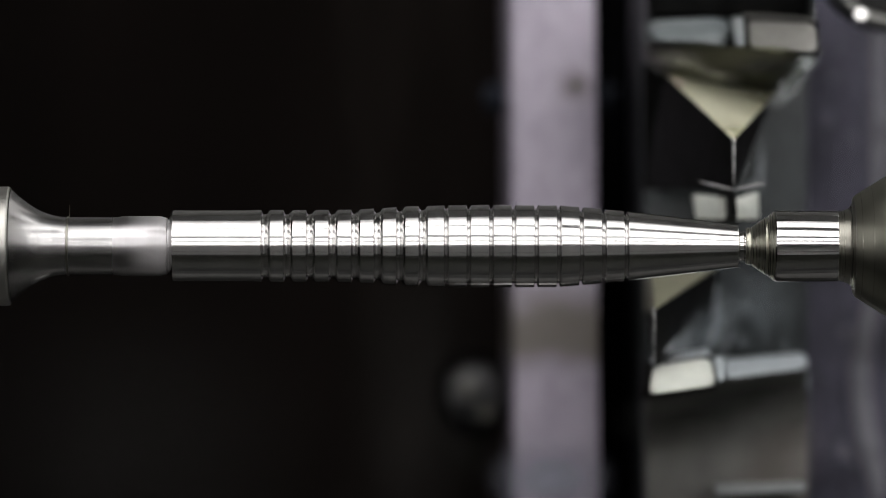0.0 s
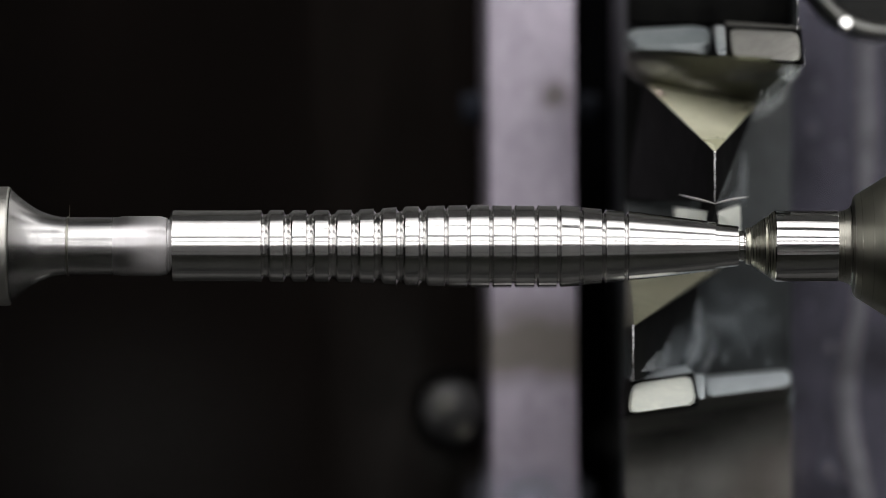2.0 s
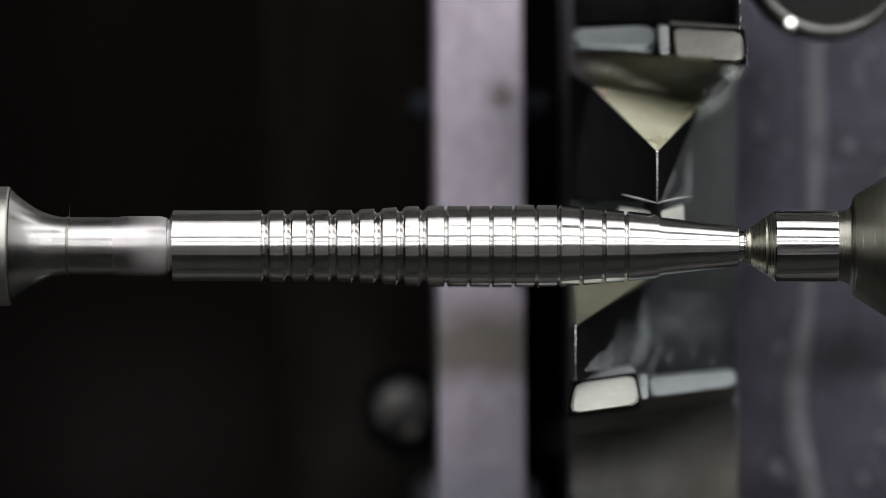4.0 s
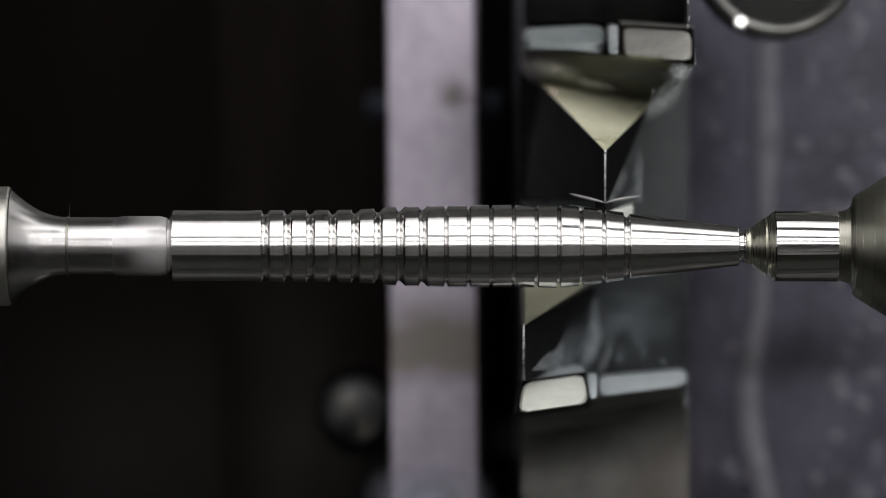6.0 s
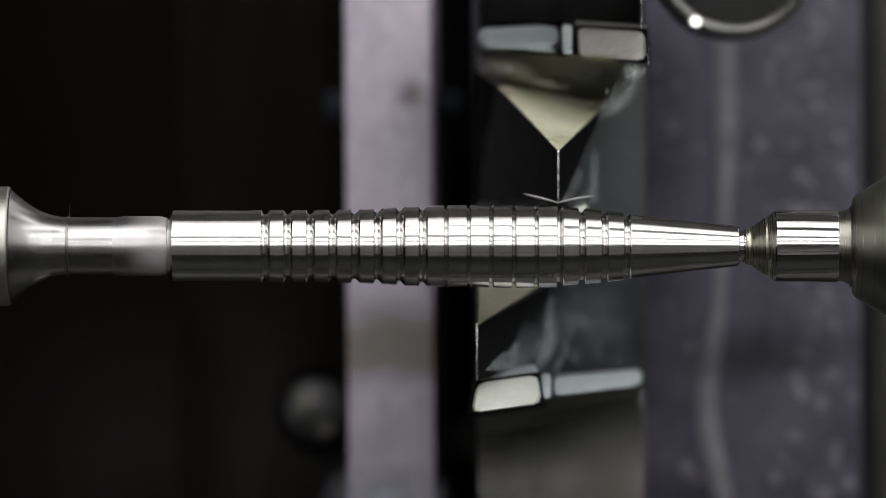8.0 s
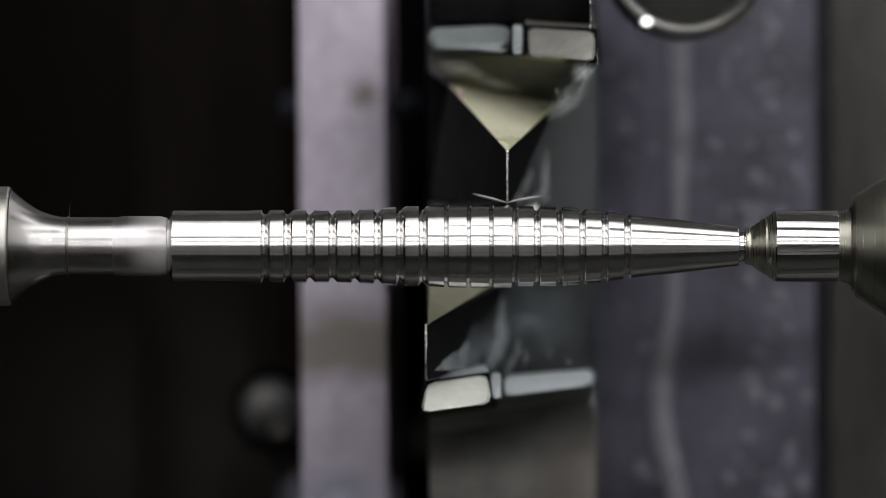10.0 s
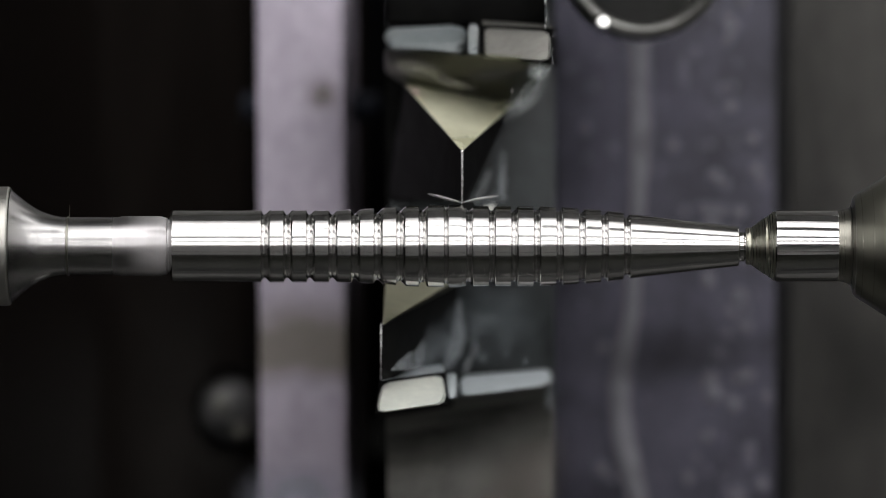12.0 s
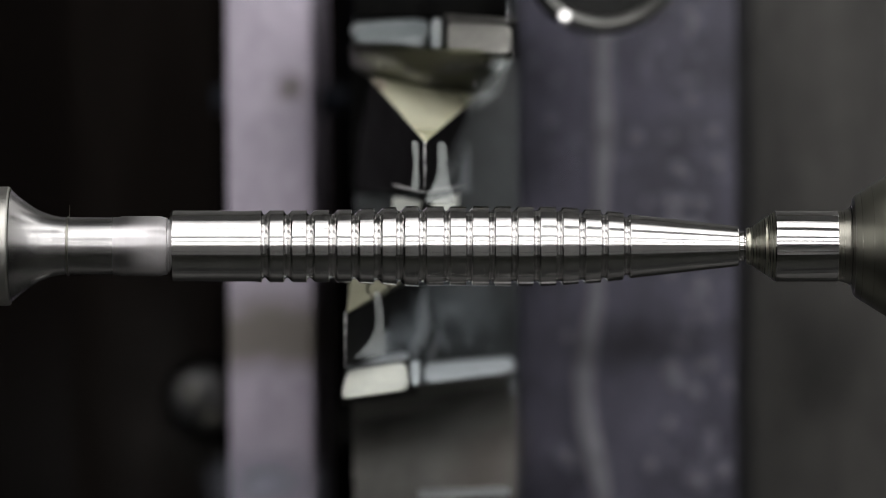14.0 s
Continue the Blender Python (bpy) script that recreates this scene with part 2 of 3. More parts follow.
# ---- enclosure ----
def strip(x0, x1, y0, y1, lift):
    """A thin strip lying on the chute's slope, mm."""
    return hull([(x, y, -147.8 + (y + 12) * 0.18 + dz) for x in (x0, x1) for y in (y0, y1) for dz in (lift, -3)], 0.3)


def enclosure():
    back = thing("wall_back", slab(-700, 1000, 360, 380, -400, 700, 0), WALL_DARK, "dark shaded back wall of the machine", "wall", kind="structure")
    thing("wall_front", slab(-700, 1000, -780, -760, -400, 700, 0), WALL_WHITE, "white painted machine door panel", "wall", kind="structure")
    thing("wall_left", slab(-720, -700, -780, 380, -400, 700, 0), WALL_DARK, "dark side wall of the machine", "wall", kind="structure")
    thing("wall_right", slab(1000, 1020, -780, 380, -400, 700, 0), WALL_DARK, "dark side wall of the machine", "wall", kind="structure")
    thing("ceiling", slab(-720, 1020, -780, 380, 700, 720, 0), WALL_MID, "grey painted machine ceiling", "ceiling", kind="structure")
    thing("floor", slab(-720, 1020, -780, 380, -420, -400, 0), FLOOR, "dark oily chip pan under the spindle", "floor", kind="structure")
    # unseen panels, added as reflectors for the turned metal to mirror
    thing("reflector_panel", slab(-690, 240, 352, 359.9, 90, 699.9, 0), WALL_LOW, "unseen dull grey reflector panel high on the back wall", "wall panel", "wall panels")
    thing("reflector_panel", slab(260, 960, 352, 359.9, 120, 620, 0), WALL_WHITE, "unseen white reflector panel high on the back wall", "wall panel", "wall panels")
    thing("reflector_panel", slab(-699.9, -690, -759, 350, -12, 330, 0), WALL_WHITE, "unseen white reflector panel on the side wall", "wall panel", "wall panels")
    thing("reflector_panel", slab(990, 999.9, -700, 350, 60, 690, 0), WALL_WHITE, "unseen white reflector panel high on the side wall", "wall panel", "wall panels")
    # sump, strips and rail: unseen, added as bands in the barrel's reflection
    thing("sump", slab(-400, 400, -105, -12.1, -399.9, -392, 2), CHUTE, "unseen dark sump, added for a dark band in the barrel", "sump")
    thing("chute_strip", strip(-200, 200, 24, 92, 0), STRIP_DULL, "unseen dull grey strip, mirrored low in the barrel", "wear strip", "wear strips")
    thing("chute_strip", strip(2, 26, 92.5, 126, 0.5), WALL_GREY, "unseen pale grey strip, mirrored low in the barrel", "wear strip", "wear strips")
    thing("door_rail", slab(-690, 990, -759.8, -735, -252, -240, 3), PLATE_SIDE, "unseen grey rail on the door, mirrored as a thin line", "rail")
    thing("chip_chute", hull([(-200, -12, -150), (200, -12, -150), (-200, 210, -110), (200, 210, -110), (-200, -12, -399.9), (200, -12, -399.9), (-200, 210, -399.9), (200, 210, -399.9)], 1), CHUTE, "plain grey steel chute under the spindle", "chip chute")
    return back


wall_back = enclosure()


# ---- lamp bank: long tubes, each seen as a stripe in the turned metal ----
def lamp_bank():
    bank = base("work_light", "long white tube lamps in a machine work light", "lamp")
    R, WEST, EAST = 620.0, -450.0, 985.0
    for west, east, mat in (((3.6, 11.2), (7.2, 14.6), TUBE), ((16.2, 24.0), (18.8, 26.5), TUBE), ((32.4, 58.6), (32.8, 52.0), TUBE), ((60.2, 71.0), (64.6, 77.0), TUBE), ((71.2, 79.0), (77.2, 83.0), TUBE_MID), ((79.2, 87.0), (83.2, 88.5), TUBE_SOFT)):
        bm = bmesh.new()
        rows = []
        for k in range(7):
            row = []
            for x in (WEST, -160, -90, -45, 0, 45, 90, 160, EAST):
                w = 0.5 + 0.5 * math.tanh((x - 13) / 60)
                lo, hi = (e0 + (e1 - e0) * w for e0, e1 in zip(west, east))
                a = radians(lo + (hi - lo) * k / 6)
                row.append([bm.verts.new(Vector((x, -q * math.cos(a), q * math.sin(a))) * MM) for q in (R, R + 12)])
            rows.append([v[0] for v in row] + [v[1] for v in reversed(row)])
        for p, q in zip(rows, rows[1:]):
            for i in range(18):
                bm.faces.new((p[i], p[(i + 1) % 18], q[(i + 1) % 18], q[i]))
        for row in (rows[0], rows[-1]):
            for i in range(8):
                bm.faces.new((row[i], row[i + 1], row[16 - i], row[17 - i]))
        bmesh.ops.recalc_face_normals(bm, faces=bm.faces)
        part("diffuser", bm, mat, bank)
    bm = bmesh.new()
    rows = []
    for k in range(25):
        a = radians(2.5 + 86.5 * k / 24)
        rows.append([bm.verts.new(Vector((x, -q * math.cos(a), q * math.sin(a))) * MM) for x, q in ((WEST - 8, R + 13), (EAST + 4, R + 13), (EAST + 4, R + 19), (WEST - 8, R + 19))])
    for p, q in zip(rows, rows[1:]):
        for i in range(4):
            bm.faces.new((p[i], p[(i + 1) % 4], q[(i + 1) % 4], q[i]))
    bm.faces.new(rows[0]), bm.faces.new(rows[-1][::-1])
    bmesh.ops.recalc_face_normals(bm, faces=bm.faces)
    part("backing", bm, BACKING, bank, "dull grey backing behind the tubes")
    for x in (WEST + 60, 200, EAST - 60):
        rib = bmesh.new()
        rows = []
        for k in range(17):
            a = radians(2 + 78 * k / 16)
            rows.append([rib.verts.new(Vector((x + dx, -(R + dr) * math.cos(a), (R + dr) * math.sin(a))) * MM) for dx, dr in ((-8, 19), (8, 19), (8, 34), (-8, 34))])
        for p, q in zip(rows, rows[1:]):
            for i in range(4):
                rib.faces.new((p[i], p[(i + 1) % 4], q[(i + 1) % 4], q[i]))
        rib.faces.new(rows[0]), rib.faces.new(rows[-1][::-1])
        bmesh.ops.recalc_face_normals(rib, faces=rib.faces)
        part("rib", rib, WALL_MID, bank)
        part("hanger", slab(x - 6, x + 6, -126, -112, 634, 699.9, 1), WALL_MID, bank)
    return bank


lamp_bank()


def ceiling_lamp():
    """A long lamp set slantwise under the ceiling, drawn out as a curved band in the collet's hollow nose."""
    lamp = base("ceiling_lamp", "long white lamp under the machine ceiling", "lamp")
    place = pose(540 * MM, 70 * MM, 690 * MM, 0, 0, 42)
    for name, args, mat in (("housing", (-360, 360, -65, 65, -4, 9.8, 3), WALL_MID), ("diffuser", (-350, 350, -55, 55, -12, -4.1, 2), TUBE)):
        bm = slab(*args)
        bmesh.ops.transform(bm, matrix=place, verts=bm.verts)
        part(name, bm, mat, lamp)


ceiling_lamp()


# ---- the turned barrel ----
def sx(u):
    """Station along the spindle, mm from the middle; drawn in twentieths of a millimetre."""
    return (u - 784) / 20


PITCH = 39.75
LEFT = [(305, 58), (306.5, 63.5), (463, 63.5)]
LANDS = [(477, 64.5), (590, 64.5), (640, 66), (680, 68), (720, 71), (760, 72)]
RAW = LANDS + [(800, 73), (868, 73.5), (990, 73.3), (1028, 69.5), (1070, 65.2), (1113, 61.8), (1309, 37.6)]
CUT = [(740, 71), (800, 70.6), (960, 71), (998, 70), (1022, 68), (1062, 65), (1103, 60), (1115, 57.6), (1309, 35)]


def level(table, u):
    return float(np.interp(u, [a for a, _ in table], [b for _, b in table]))


def groove(u, edge, left, right, depth):
    """Depth of a groove with a round, steep wall on one side and a flared one on the other."""
    s = u - edge - left
    if s < -left or s > right:
        return 0.0
    if s < 0:
        return depth * math.sqrt(1 - (s / left) ** 2)
    return depth * 0.5 * (1 + math.cos(math.pi * s / right))


def raw_r(u):
    """Radius before the last cut."""
    r = level(RAW, u)
    for k in range(8):
        r -= groove(u, 463 + PITCH * k, 5.5, 12.0, 8.0)
    for k in range(9):
        r -= groove(u, 786 + PITCH * k, 3.0, 5.5, 7.5)
    return r


def cut_r(u):
    """Radius after the last cut."""
    if u < 746:
        return raw_r(u)
    r = level(CUT, u)
    for k in range(9):
        r -= groove(u, 785 + PITCH * k, 5.0, 8.5, 7.8)
    return min(r, raw_r(u) - 0.15)


def barrel():
    body = base("dart_barrel", "bright turned steel dart barrel with ring grooves, spinning", "barrel")
    stations = [462.5 + 0.4 * k for k in range(int((1306 - 462.5) / 0.4) + 1)]
    prof = [(sx(301), 0), (sx(301), 55 / 20), (sx(302), 57 / 20)] + [(sx(u), r / 20) for u, r in LEFT[1:2]]
    prof += [(sx(u), 63.5 / 20) for u in range(320, 460, 20)] + [(sx(u), cut_r(u) / 20) for u in stations] + [(sx(1307), 34.2 / 20), (sx(1307), 0)]
    part("grooved_body", lathe(prof), STEEL_BODY, body)
    part("shank", lathe([(sx(60), 0), (sx(60), 50 / 20), (sx(190), 50.5 / 20), (sx(212), 51.5 / 20), (sx(216), 53 / 20), (sx(284), 53.2 / 20), (sx(289), 51.5 / 20), (sx(296), 50 / 20), (sx(297), 46 / 20), (sx(301), 46 / 20), (sx(301), 0)]), STEEL_FLAT, body, "milled bright shank")
    part("centre_neck", lathe([(sx(1307), 0), (sx(1307), 26 / 20), (sx(1312), 27 / 20), (sx(1316), 27 / 20), (sx(1318), 24 / 20), (sx(1320), 24 / 20), (sx(1320), 0)]), STEEL, body)
    return body


def collet():
    body = base("collet_chuck", "ground steel collet nose gripping the barrel shank", "collet")
    prof = [(sx(20.5), 0)]
    for k in range(49):
        a = k / 48
        u = 21 + 97 * a
        prof.append((sx(u), (51.5 + 49 * (1 - a) ** 2.0) / 20))
    prof += [(sx(120), 50.5 / 20), (sx(122), 51.3 / 20), (sx(205), 51 / 20), (sx(205), 0)]
    part("nose", lathe(prof), STEEL_SHANK, body)
    hair = lathe([(0, 0.0), (0, 0.03), (3.7, 0.012), (3.7, 0)], 8)
    bmesh.ops.transform(hair, matrix=pose(sx(121) * MM, 0, 0, 0, -88, 0), verts=hair.verts)
    part("swarf_hair", hair, STEEL_DARK, body, "thin hair of swarf caught on the nose")
    part("groove", lathe([(sx(119), 52.2 / 20), (sx(122.5), 52.4 / 20), (sx(122.5), 40 / 20), (sx(119), 40 / 20)], closed=True), STEEL_DARK, body)
    part("nut", lathe([(sx(-160), 0), (sx(-160), 104 / 20), (sx(16), 105.5 / 20), (sx(19), 103 / 20), (sx(19), 0)]), STEEL_JAW, body)
    return body


def live_centre():
    body = base("live_centre", "revolving steel centre supporting the barrel end", "lathe centre")
    part("point", lathe([(sx(u), r / 20) for u, r in ((1319, 0), (1319, 31), (1323, 33), (1326, 33), (1328, 32.2), (1331, 34.5), (1352, 49.5), (1353.5, 51), (1354, 49.5), (1356, 49.5), (1357, 52), (1370, 62), (1370, 0))]), CONE, body, "dull ribbed cone")
    part("tip", lathe([(sx(u), r / 20) for u, r in ((1370, 0), (1370, 62), (1372, 63.5), (1480, 63.8), (1481.5, 63), (1481.5, 0))]), STEEL, body)
    part("collar", lathe([(sx(1481.5), 0), (sx(1481.5), 61 / 20), (sx(1492), 63 / 20), (sx(1502), 67 / 20), (sx(1507), 74 / 20), (sx(1510), 80 / 20), (sx(1510), 0)]), STEEL_DARK, body, "dark fillet behind the tip")
    part("housing", lathe([(sx(1510), 0), (sx(1510), 86 / 20), (sx(1513), 90 / 20), (sx(1590), 138 / 20), (sx(1600), 142 / 20), (sx(1760), 142 / 20), (sx(1760), 0)]), HOUSING, body)
    return body


barrel_ob, collet_ob, centre_ob = barrel(), collet(), live_centre()

# ---- the tool on its slide; stations as at mid pass ----
F = 10000.0


NOSE = 4.0         # the tool's foremost edge behind the axis, mm
STEP = 2.6         # spread of depth over the tool


def deep(y):
    return NOSE + (y - 2.5) * STEP


def at(u, v, y):
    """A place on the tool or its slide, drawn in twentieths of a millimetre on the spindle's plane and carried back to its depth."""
    d = deep(y)
    return ((u - 784) * (D + d) / F, d, (441 - v) * (D + d) / F - 0.25)


def behind(p, y):
    return (p[0], deep(y), p[2])


def block(corners, y0, y1, grow=0.0, bevel=0.25):
    """A solid with the outline given at its front y0 and carried straight back to y1."""
    pts = [at(u, v, y0) for u, v in corners]
    return hull(pts + [behind(q, y1) for q in pts], bevel)


def patch(u, v, y, wu, wv, material, parent, name="oil_or_tone", lean=0.0, label=""):
    """A thin lens of oil, coolant or painted tone on a face, with its half width and half height in the stations'
    units.
    """
    bm = bmesh.new()
    rows = []
    for k in range(1, 6):
        a = k / 5
        rows.append([bm.verts.new((a * math.cos(2 * math.pi * i / 28), -0.05 * (1 - a * a), a * math.sin(2 * math.pi * i / 28))) for i in range(28)])
    bm.faces.new(rows[0])
    for p, q in zip(rows, rows[1:]):
        for i in range(28):
            bm.faces.new((p[i], p[(i + 1) % 28], q[(i + 1) % 28], q[i]))
    bmesh.ops.recalc_face_normals(bm, faces=bm.faces)
    ob = part(name, bm, material, parent, label)
    x, yy, z = at(u, v, y)
    k = (D + yy) / F * MM
    ob.matrix_basis = pose(x * MM, yy * MM, z * MM, 0, lean, 0) @ Matrix.Diagonal((wu * k, MM, wv * k, 1))
    return ob


def fillet(left, right, height, y_back, y_rise, material, parent, name, label=""):
    """A hollow curve under a ledge: from the ledge's lower edge (left to right) down to the plain body behind it."""
    bm = bmesh.new()
    rows = []
    n = 12
    for k in range(n + 1):
        a = k / n
        row = []
        for i in range(9):
            f = i / 8
            u = left[0] + (right[0] - left[0]) * f
            v = left[1] + (right[1] - left[1]) * f + height * a
            row.append(bm.verts.new(Vector(at(u, v, y_back - y_rise * (1 - a) ** 3)) * MM))
        rows.append(row)
    back = [[bm.verts.new(v.co + Vector((0, 6 * MM, 0))) for v in row] for row in (rows[0], rows[-1])]
    for p, q in list(zip(rows, rows[1:])) + [(back[0], rows[0]), (rows[-1], back[1])]:
        for i in range(8):
            bm.faces.new((p[i], p[i + 1], q[i + 1], q[i]))
    bmesh.ops.recalc_face_normals(bm, faces=bm.faces)
    return part(name, bm, material, parent, label)


def turning_tool():
    t = base("turning_tool", "black steel turning tool holder with a pointed insert", "cutting tool")
    # shank behind everything
    part("shank", block([(864, -60), (1160, -60), (1160, 960), (866, 960)], 16, 30), TOOL_GREY, t)
    # upper pointed nose: a flank each side of the sharp upright edge
    A, B = at(1007.5, 270, 2.5), at(1007.5, 357, 2.5)
    L0, L1 = at(897, 150, 11.1), at(862, 352, 15)
    R0, R1 = at(1090, 186, 10.1), at(1016, 353, 5)
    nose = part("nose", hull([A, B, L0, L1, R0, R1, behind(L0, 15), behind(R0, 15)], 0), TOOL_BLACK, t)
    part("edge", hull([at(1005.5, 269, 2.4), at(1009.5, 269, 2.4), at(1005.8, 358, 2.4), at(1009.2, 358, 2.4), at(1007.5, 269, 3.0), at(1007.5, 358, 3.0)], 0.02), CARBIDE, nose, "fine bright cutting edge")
    # pale colour paints the light this tilted face catches
    part("lit_face", hull([at(1007.5, 268, 2.4), at(897, 149, 11), at(1092, 184, 10), at(990, 160, 12.5), at(1007.5, 262, 3.4)], 0), TOOL_IVORY, nose, "rake face, painted pale where lit")
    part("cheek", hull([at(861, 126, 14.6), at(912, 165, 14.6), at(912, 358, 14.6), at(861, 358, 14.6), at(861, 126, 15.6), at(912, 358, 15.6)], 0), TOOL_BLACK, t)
    # added ball that gives the tip its specular dot
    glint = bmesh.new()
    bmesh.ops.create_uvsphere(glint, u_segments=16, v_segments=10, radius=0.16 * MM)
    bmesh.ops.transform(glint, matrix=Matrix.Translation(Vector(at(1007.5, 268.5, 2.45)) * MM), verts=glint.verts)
    part("tip_glint", glint, STEEL, nose, "small bright ball for the glint at the tip")
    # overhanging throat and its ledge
    # the overhang's shade is in its dark olive colour
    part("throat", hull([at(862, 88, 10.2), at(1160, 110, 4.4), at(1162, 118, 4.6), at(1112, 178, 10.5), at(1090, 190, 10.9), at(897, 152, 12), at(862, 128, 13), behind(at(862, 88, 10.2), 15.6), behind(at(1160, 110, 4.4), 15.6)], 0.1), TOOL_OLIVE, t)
    part("throat_facet", hull([at(1136, 120, 6.2), at(1163, 117, 4.9), at(1161, 125, 4.5), at(1102, 184, 7.6), at(1108, 160, 8.0), at(1136, 121, 9), at(1104, 182, 10)], 0), LEDGE_LIT, t)
    # lighter band of the hollow throat's reflection, painted in olive
    part("oil_or_tone", hull([at(866, 104, 10.9), at(910, 110, 9.7), at(1020, 146, 9.2), at(990, 166, 11.1), at(900, 150, 11.6), at(868, 130, 12.5), at(930, 140, 12.6)], 0), THROAT_BAND, t, "lighter olive band painted on the throat")
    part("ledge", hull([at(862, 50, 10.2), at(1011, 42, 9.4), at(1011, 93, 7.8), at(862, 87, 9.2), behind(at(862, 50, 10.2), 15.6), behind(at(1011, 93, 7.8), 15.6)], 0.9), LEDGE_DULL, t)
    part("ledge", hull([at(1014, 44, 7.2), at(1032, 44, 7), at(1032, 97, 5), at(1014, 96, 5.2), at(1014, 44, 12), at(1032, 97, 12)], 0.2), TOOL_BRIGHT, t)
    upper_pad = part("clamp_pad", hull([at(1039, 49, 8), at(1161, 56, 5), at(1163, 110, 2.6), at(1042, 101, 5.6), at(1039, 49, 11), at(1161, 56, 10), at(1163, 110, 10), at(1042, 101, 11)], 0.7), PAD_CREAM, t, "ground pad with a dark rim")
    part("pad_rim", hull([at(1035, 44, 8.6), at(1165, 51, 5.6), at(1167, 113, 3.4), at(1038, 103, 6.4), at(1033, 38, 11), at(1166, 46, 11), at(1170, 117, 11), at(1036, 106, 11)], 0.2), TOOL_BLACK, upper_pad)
    part("pad_lip", hull([at(1036, 37, 8.8), at(1164, 45, 5.8), at(1165, 50.5, 5.4), at(1036, 43.5, 8.4), at(1036, 38, 11), at(1164, 46, 11)], 0), TOOL_STEEL, upper_pad)
    part("rib", hull([at(1153, -40, 3), at(1157, -40, 3), at(1153, 46, 3), at(1157, 46, 3), at(1153, -40, 15), at(1157, 46, 15)], 0), TOOL_GREY, t)
    part("upper_block", block([(868, -60), (1152, -60), (1152, 44), (868, 40)], 10.5, 15.5), TOOL_BLACK, t)
    # cutting insert under the nose, reaching to the barrel
    part("insert", hull([at(1007.5, 360, 2.6), at(1001, 405, 2.4), at(1014, 405, 2.4), at(990, 356, 9), at(1022, 356, 9), at(990, 420, 9), at(1022, 420, 9)], 0.05), TOOL_BLACK, t, "dark carbide cutting insert")
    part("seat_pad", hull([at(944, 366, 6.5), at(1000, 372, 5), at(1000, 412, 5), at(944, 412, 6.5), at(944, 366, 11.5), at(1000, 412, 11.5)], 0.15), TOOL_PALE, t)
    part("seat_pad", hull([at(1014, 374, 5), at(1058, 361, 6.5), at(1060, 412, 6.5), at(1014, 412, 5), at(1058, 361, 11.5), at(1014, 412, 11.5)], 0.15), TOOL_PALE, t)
    for side in (-1, 1):
        wing = bmesh.new()
        last = None
        for k in range(17):
            q = k / 16
            u = 1007.5 + side * 62 * q
            v = 360 - 13 * q ** 0.7 - (4 * q * q if side < 0 else 0)
            h = 0.4 + 1.9 * math.sin(math.pi * min(1, q * 1.05)) ** 0.6
            y = 2.3 + 1.6 * q
            row = [wing.verts.new(Vector(at(u, v + dv * h, y + dy)) * MM) for dv, dy in ((-1, 0), (0, -0.12), (1, 0), (0, 0.15))]
            if last:
                for m in range(4):
                    wing.faces.new((last[m], last[(m + 1) % 4], row[(m + 1) % 4], row[m]))
            else:
                wing.faces.new(row)
            last = row
        wing.faces.new(last[::-1])
        bmesh.ops.recalc_face_normals(wing, faces=wing.faces)
        part("chip_wing", wing, WING, nose, "thin pale chip curling off the cutting edge")
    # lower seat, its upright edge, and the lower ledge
    # seat painted pale for the light on it
    part("seat", hull([at(866, 575, 3), at(866, 455, 12), at(1030, 470, 12), at(985, 502, 11), at(866, 460, 14.8), at(866, 578, 14.8), at(1030, 475, 14.8)], 0), SEAT_OLIVE, t, "lower seat, painted pale where lit")
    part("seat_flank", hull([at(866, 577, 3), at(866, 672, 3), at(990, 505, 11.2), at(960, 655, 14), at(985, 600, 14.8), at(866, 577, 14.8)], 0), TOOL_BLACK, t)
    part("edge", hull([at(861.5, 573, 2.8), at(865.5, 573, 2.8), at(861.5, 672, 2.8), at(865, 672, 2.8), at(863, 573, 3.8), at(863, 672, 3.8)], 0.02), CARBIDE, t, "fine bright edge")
    # pad's pale colour holds the light falling on it
    lower_pad = part("clamp_pad", hull([at(863, 678.5, 4.4), at(972, 663, 5.4), at(979, 715, 3.2), at(853, 733, 2.4), at(864, 679, 10), at(971, 664, 10), at(978, 714, 10), at(854, 732, 10)], 0.75), TOOL_PALE, t, "pad with a dark rim, painted pale where lit")
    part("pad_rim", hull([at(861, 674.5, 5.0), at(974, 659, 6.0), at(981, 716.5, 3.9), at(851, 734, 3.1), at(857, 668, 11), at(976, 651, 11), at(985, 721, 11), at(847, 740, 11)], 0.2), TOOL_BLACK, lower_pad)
    part("ledge", hull([at(976, 662, 6), at(994, 660, 6), at(994, 704, 4.5), at(980, 708, 4.2), at(976, 662, 12), at(994, 704, 12)], 0.2), LEDGE_LIT, t)
    part("ledge", hull([at(997, 666, 9), at(1154, 653, 12.4), at(1156, 683, 10.8), at(998, 703, 7.2), at(997, 666, 15), at(1154, 653, 15), at(1156, 683, 15), at(998, 703, 15)], 0.6), LEDGE_LIT, t)
    part("pad_lip", hull([at(868, 662, 7), at(964, 645, 8), at(974, 658, 5.8), at(860, 673.5, 4.8), at(866, 669, 11), at(966, 650, 11)], 0.1), LEDGE_LIT, lower_pad)
    # lit lower length of the shank: its lightness is in the colour
    part("lower_body", block([(866, 742), (1158, 700), (1158, 960), (866, 960)], 14, 15.8), TOOL_STEEL, t, "ground steel lower body, painted lighter where lit")
    fillet((864, 722), (1156, 680), 150, 13.95, 3.2, TOOL_STEEL, t, "lower_throat")
